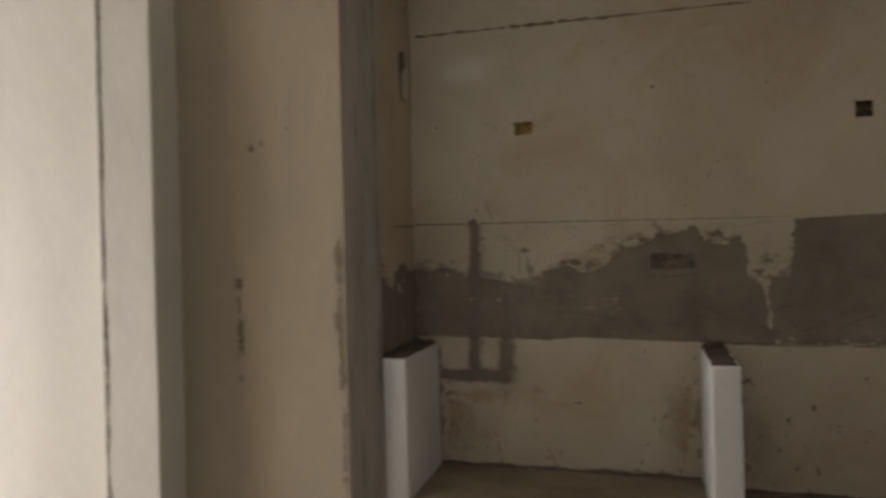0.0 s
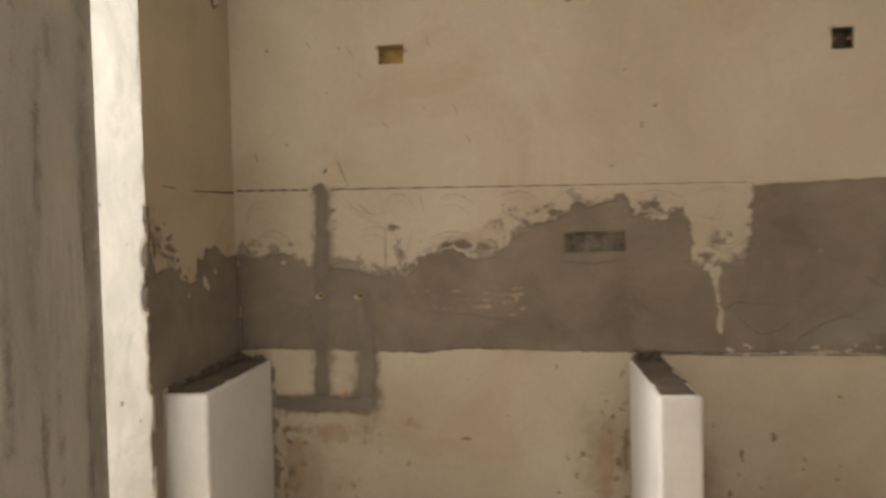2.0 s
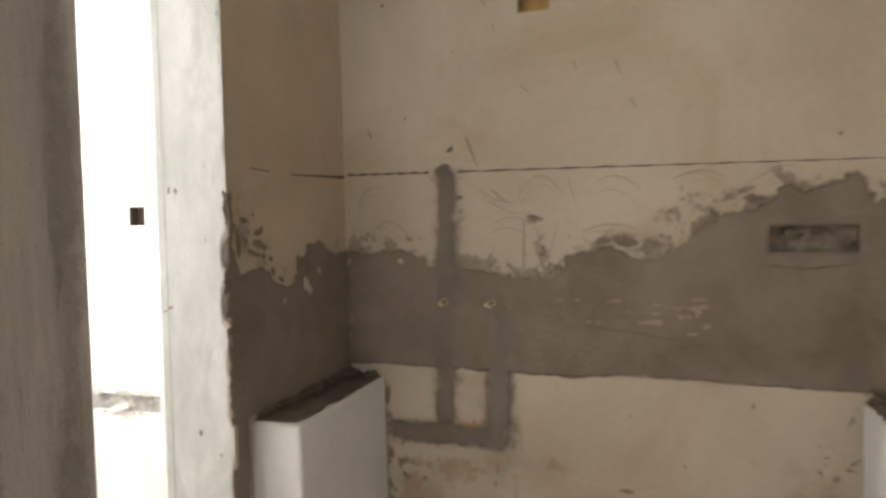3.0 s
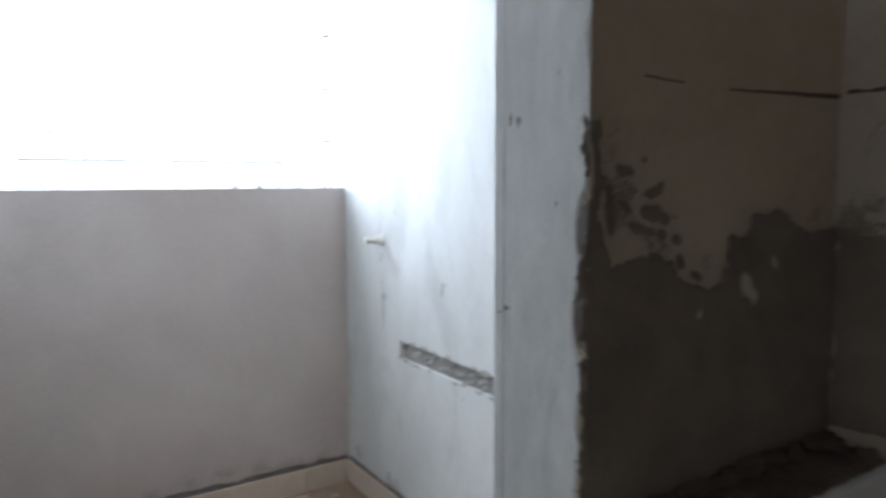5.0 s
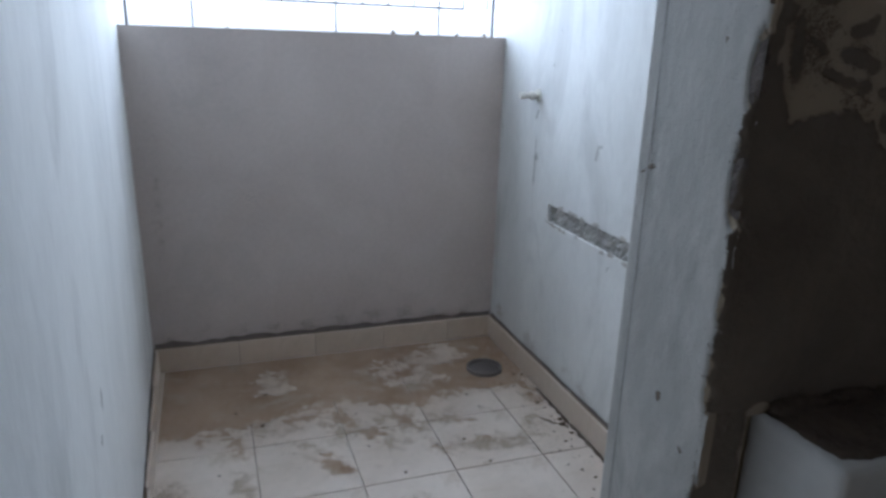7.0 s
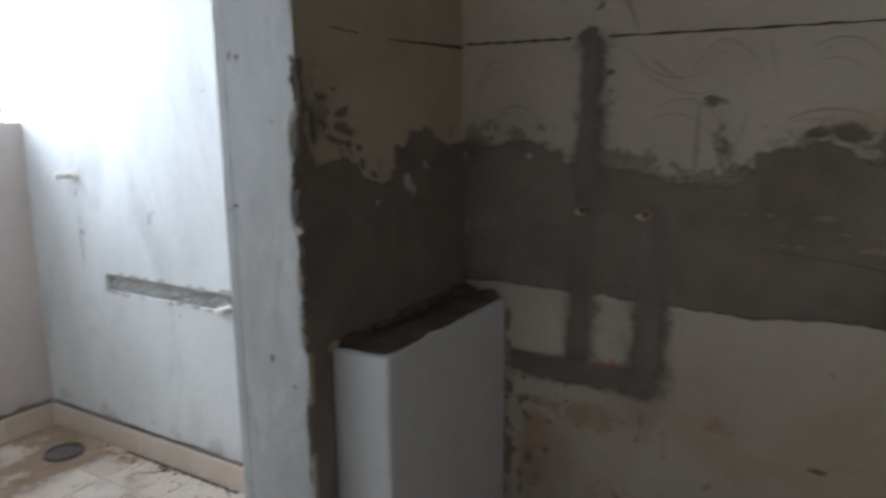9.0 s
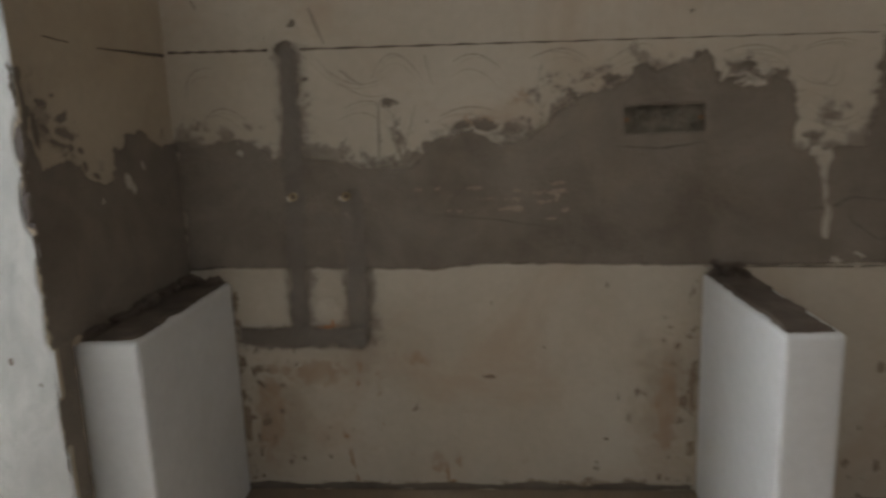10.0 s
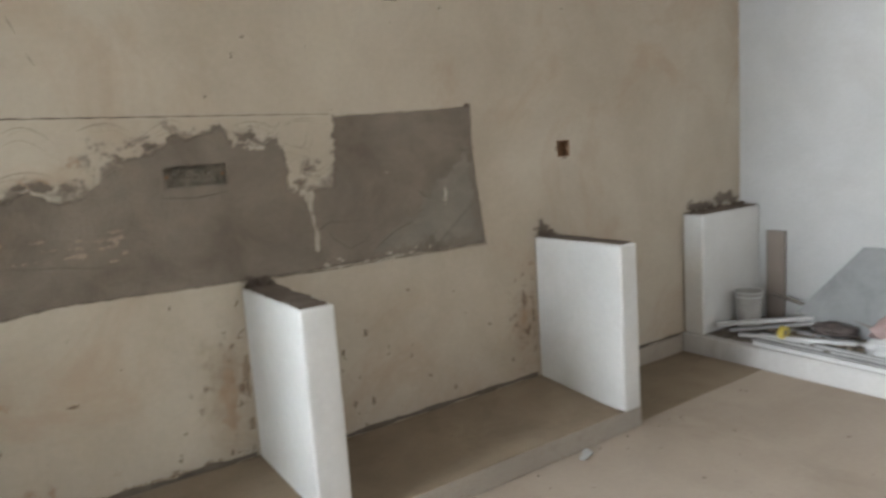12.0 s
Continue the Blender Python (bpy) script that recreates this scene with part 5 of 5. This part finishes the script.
# window grill
grill = thing("window_grill", (-2.19, 3.65, 1.353), "thin grey iron grill in the utility's open window", "window grill")
part("frame_bar", boxed((-0.006, -0.70, 0.0), (0.006, -0.688, 1.40), 0.002, 1), IRON, grill)
part("frame_bar", boxed((-0.006, 0.722, 0.0), (0.006, 0.734, 1.40), 0.002, 1), IRON, grill)
for z in (0.108, 0.205, 0.435, 0.665, 0.895, 1.125, 1.355):
    part("rail", rod(bmesh.new(), (0, -0.69 if z > 0.15 else -0.47, z), (0, 0.725 if z > 0.15 else 0.60, z), 0.003 if z > 0.15 else 0.004, 6), IRON, grill)
for s in (-1, 1):
    for z in (0.205, 0.435, 0.665):
        a = -0.69 if s < 0 else 0.724
        part("lug", boxed((-0.006, min(a, a - s * 0.035), z - 0.005), (0.006, max(a, a - s * 0.035), z + 0.005), 0.002, 1), IRON, grill)
for k in range(13):
    y = -0.576 + 0.1065 * k
    part("upright", rod(bmesh.new(), (0, y, 0.0 if k in (1, 6, 10) else 0.108), (0, y, 1.40), 0.0037, 6), IRON, grill)

# bright haze beyond the window
haze = bpy.data.materials.new("bright_overcast_haze")
haze.use_nodes = True
hn = haze.node_tree
hn.nodes.remove(hn.nodes["Principled BSDF"])
em = hn.nodes.new("ShaderNodeEmission")
em.inputs["Color"].default_value = (0.93, 0.97, 1.0, 1)
where = hn.nodes.new("ShaderNodeTexCoord")
split = hn.nodes.new("ShaderNodeSeparateXYZ")
rise = hn.nodes.new("ShaderNodeMapRange")
rise.inputs["From Min"].default_value, rise.inputs["From Max"].default_value = 1.4, 3.2
rise.inputs["To Min"].default_value, rise.inputs["To Max"].default_value = 3.4, 9.0
hn.links.new(where.outputs["Object"], split.inputs["Vector"])
hn.links.new(split.outputs["Z"], rise.inputs["Value"])
hn.links.new(rise.outputs["Result"], em.inputs["Strength"])
hn.links.new(em.outputs["Emission"], hn.nodes["Material Output"].inputs["Surface"])
bm = bmesh.new()
bm.faces.new([bm.verts.new(p) for p in ((-12, -6, -0.34), (-12, 14, -0.34), (-12, 14, 14), (-12, -6, 14))])
tagged(finish("backdrop", bm, haze), "plain bright hazy sky beyond the window", "backdrop", kind="structure")

# ---------------------------------------------------------------- clutter on the corner plinth
P = 0.122
t = thing("plank", (4.79, 4.186, P), "brown board standing against the end wall", "board")
part("panel", boxed((-0.018, -0.06, 0.0), (0.0, 0.06, 0.57), 0.003, 2), PLY, t)
part("edge_strip", boxed((-0.021, -0.06, 0.0), (-0.0185, -0.053, 0.57), 0.001, 1), PLY, t)

t = thing("bucket", (4.505, 4.20, P), "small pale plastic bucket with a rim on the plinth", "bucket")
bm = bmesh.new()
rings = [[bm.verts.new((r * math.cos(k * math.pi / 12), r * math.sin(k * math.pi / 12), z)) for k in range(24)] for r, z in
         ((0.0, 0.0), (0.062, 0.0), (0.066, 0.01), (0.078, 0.235), (0.074, 0.235), (0.060, 0.012), (0.0, 0.012))]
for a, b in zip(rings, rings[1:]):
    for k in range(24):
        bm.faces.new([a[k], a[(k + 1) % 24], b[(k + 1) % 24], b[k]])
bmesh.ops.remove_doubles(bm, verts=bm.verts, dist=0.0001)
body = part("body", bm, material("cloudy_plastic", (0.30, 0.29, 0.27), (0.40, 0.385, 0.36), 0.45, 7, 50, 0.1), t, smooth=True)
for z, r in ((0.205, 0.079), (0.233, 0.082)):
    bm = bmesh.new()
    rr = [[bm.verts.new(((r + 0.004 * math.cos(j * math.pi / 3)) * math.cos(k * math.pi / 12), (r + 0.004 * math.cos(j * math.pi / 3)) * math.sin(k * math.pi / 12), z + 0.004 * math.sin(j * math.pi / 3))) for j in range(6)] for k in range(24)]
    for k in range(24):
        for j in range(6):
            bm.faces.new([rr[k][j], rr[(k + 1) % 24][j], rr[(k + 1) % 24][(j + 1) % 6], rr[k][(j + 1) % 6]])
    part("rim", bm, TRUNK, body, smooth=True)
part("contents", rod(bmesh.new(), (0, 0, 0.012), (0, 0, 0.20), 0.062, 20, 0.072), MUD, t, "dried brown contents")

# leaning slab with a broken corner
t = thing("stone_slab", (4.695, 3.70, P), "grey polished stone slab with a broken corner leaning against the end wall", "stone slab")
bm = bmesh.new()
m = Matrix.Rotation(radians(9), 4, "Y")
SLAB = ((-0.45, 0.0), (0.22, 0.0), (0.31, 0.10), (-0.03, 0.515), (-0.45, 0.52))
front = [bm.verts.new(m @ Vector((-0.010, y, z))) for y, z in SLAB]
rear = [bm.verts.new(m @ Vector((0.010, y, z))) for y, z in SLAB]
bm.faces.new(front)
bm.faces.new(rear[::-1])
for i in range(5):
    bm.faces.new([front[i], rear[i], rear[(i + 1) % 5], front[(i + 1) % 5]])
bmesh.ops.bevel(bm, geom=list(bm.edges), offset=0.002, segments=1, affect="EDGES")
part("panel", bm, SLATE, t)


def trunking(a, b, w, h, mat, label):
    """A length of cable trunking: a channel with a snap-on lid."""
    a, b = Vector(a), Vector(b)
    d = b - a
    t = thing("cable_trunking", tuple(a), label, "cable trunking", "loose lengths of trunking")
    t.matrix_basis = Matrix.Translation(a) @ d.to_track_quat("X", "Z").to_matrix().to_4x4()
    n = d.length
    bm = boxed((0, -w / 2, 0), (n, w / 2, 0.002))
    box(bm, (0, -w / 2, 0.002), (n, -w / 2 + 0.002, h))
    box(bm, (0, w / 2 - 0.002, 0.002), (n, w / 2, h))
    part("channel", bm, mat, t)
    part("lid", boxed((0.0, -w / 2 - 0.001, h), (n, w / 2 + 0.001, h + 0.003), 0.001, 1), mat, t)
    return t


trunking((4.25, 4.25, P + 0.058), (4.75, 3.89, P + 0.062), 0.034, 0.018, TRUNK, "white plastic trunking lying across the heap")
trunking((4.29, 4.19, P + 0.028), (4.76, 3.84, P + 0.040), 0.026, 0.014, TRUNK_GREY, "grey plastic trunking lying under another length")
trunking((4.31, 4.14, P + 0.004), (4.46, 3.56, P + 0.030), 0.028, 0.016, TRUNK, "white plastic trunking slanting over the plinth")
trunking((4.23, 4.00, P + 0.002), (4.20, 3.05, P + 0.002), 0.030, 0.018, TRUNK, "white plastic trunking lying along the plinth's edge")
trunking((4.28, 4.04, P + 0.002), (4.25, 3.08, P + 0.002), 0.024, 0.016, TRUNK_GREY, "grey plastic trunking lying along the plinth")
trunking((4.33, 4.05, P + 0.004), (4.30, 3.10, P + 0.004), 0.026, 0.016, TRUNK, "white plastic trunking lying along the plinth")
trunking((4.40, 4.06, P + 0.004), (4.35, 3.15, P + 0.004), 0.022, 0.014, TRUNK, "narrow white trunking beside the longer lengths")
trunking((4.58, 4.10, P + 0.002), (4.56, 3.40, P + 0.002), 0.026, 0.014, TRUNK_GREY, "grey plastic trunking near the wall")
trunking((4.74, 4.20, P + 0.17), (4.70, 3.50, P + 0.05), 0.020, 0.012, material("weathered_batten", (0.16, 0.135, 0.115), (0.22, 0.19, 0.165), 0.85, 5, 50, 0.2), "thin weathered batten leaning in the heap")
smear("plinth_dirt", Face((0, 0, P), (1, 0, 0), (0, 1, 0), (0, 0, 1)), (4.21, 4.79, 2.6, 4.29), lambda u, v: np.minimum(u - 4.22, 0.06), material("plinth_dirt", (0.10, 0.08, 0.06), (0.19, 0.155, 0.12), 0.95, 8, 70, 0.4, feather=0.8, opacity=0.9), 0.0015, 0.03, 0.02, 71, 0.008,
      label="dark brown layer on top of the plinth", category="dirt", kind="stuff")

t = thing("tape_roll", (4.375, 3.91, P + 0.055), "small yellow plastic tape roll on the heap", "tape roll")
bm = bmesh.new()
rings = [[bm.verts.new((r * math.cos(k * math.pi / 12), y, r * math.sin(k * math.pi / 12))) for k in range(24)] for r, y in ((0.018, -0.015), (0.038, -0.015), (0.038, 0.015), (0.018, 0.015))]
for a, b in zip(rings, rings[1:] + rings[:1]):
    for k in range(24):
        bm.faces.new([a[k], a[(k + 1) % 24], b[(k + 1) % 24], b[k]])
part("roll", bm, YELLOW, t, smooth=False)
part("core", rod(bmesh.new(), (0, -0.014, 0), (0, 0.014, 0), 0.017, 16), PLY, t, "cardboard core")


def crumple(name, at, size, mat, label, category, seed):
    t = thing(name, at, label, category)
    bm = bmesh.new()
    bmesh.ops.create_icosphere(bm, subdivisions=4, radius=1.0)
    for v in bm.verts:
        n = v.co.copy()
        k = 1 + 0.35 * noise.noise(n * 2.2 + Vector((seed, 0, 0))) + 0.16 * noise.noise(n * 6 + Vector((0, seed, 0)))
        v.co = Vector((n.x * size[0] * k, n.y * size[1] * k, max(0.0, size[2] * (0.45 + 0.55 * n.z * k))))
    part("folds", bm, mat, t, smooth=True)
    return t


crumple("rag", (4.60, 3.74, P + 0.02), (0.08, 0.12, 0.07), CLOTH, "dark crumpled rag on the trunking", "rag", 3.0)
crumple("sack", (4.62, 3.40, P), (0.12, 0.15, 0.17), PINK, "faded pink crumpled sack on the plinth", "sack", 6.0)
crumple("plastic_bag", (4.46, 3.40, P), (0.07, 0.11, 0.09), TRUNK, "crumpled white plastic bag on the plinth", "bag", 9.0)

t = thing("plastic_cup", (2.70, 3.84, 0.0), "crushed clear-white plastic cup on the floor by the plinth", "cup", turn=25)
bm = bmesh.new()
rings = [[bm.verts.new((-0.05 + 0.10 * s, r * math.cos(k * math.pi / 10), 0.030 + r * 0.8 * math.sin(k * math.pi / 10))) for k in range(20)] for s, r in ((0, 0.0), (0.0, 0.022), (0.5, 0.028), (0.95, 0.033), (1.0, 0.036), (0.97, 0.032), (0.05, 0.020))]
for a, b in zip(rings, rings[1:]):
    for k in range(20):
        bm.faces.new([a[k], a[(k + 1) % 20], b[(k + 1) % 20], b[k]])
for v in bm.verts:
    v.co.z = max(0.001, v.co.z + 0.012 * noise.noise(v.co * 30))
part("shell", bm, TRUNK, t, smooth=True)
t.scale = (0.75, 0.6, 0.4)
part("lip", rod(bmesh.new(), (0.048, 0, 0.03), (0.051, 0, 0.03), 0.03, 20), TRUNK, t)
bm = bmesh.new()
for k in range(60):
    r = rng.uniform(0.002, 0.006)
    bmesh.ops.create_icosphere(bm, subdivisions=1, radius=r, matrix=Matrix.Translation((rng.uniform(1.2, 4.1), rng.uniform(2.6, 4.35) if rng.random() < 0.5 else 3.86 - abs(rng.gauss(0, 0.1)), r * 0.4)))
stuff("floor_grit", bm, GRIT, "loose grit on the dusty cement floor", "grit")
# dark crumbs added to stand for the darkness below the heap
bm = bmesh.new()
for k in range(110):
    r = rng.uniform(0.006, 0.022)
    bmesh.ops.create_icosphere(bm, subdivisions=1, radius=r, matrix=Matrix.Translation((rng.uniform(4.30, 4.76), rng.uniform(3.1, 4.22), P + r * 0.5)) @ Matrix.Diagonal((1, rng.uniform(0.7, 1.6), 0.7, 1)))
stuff("rubble", bm, GRIT, "dark crumbs added to darken the heap under the trunking", "rubble")
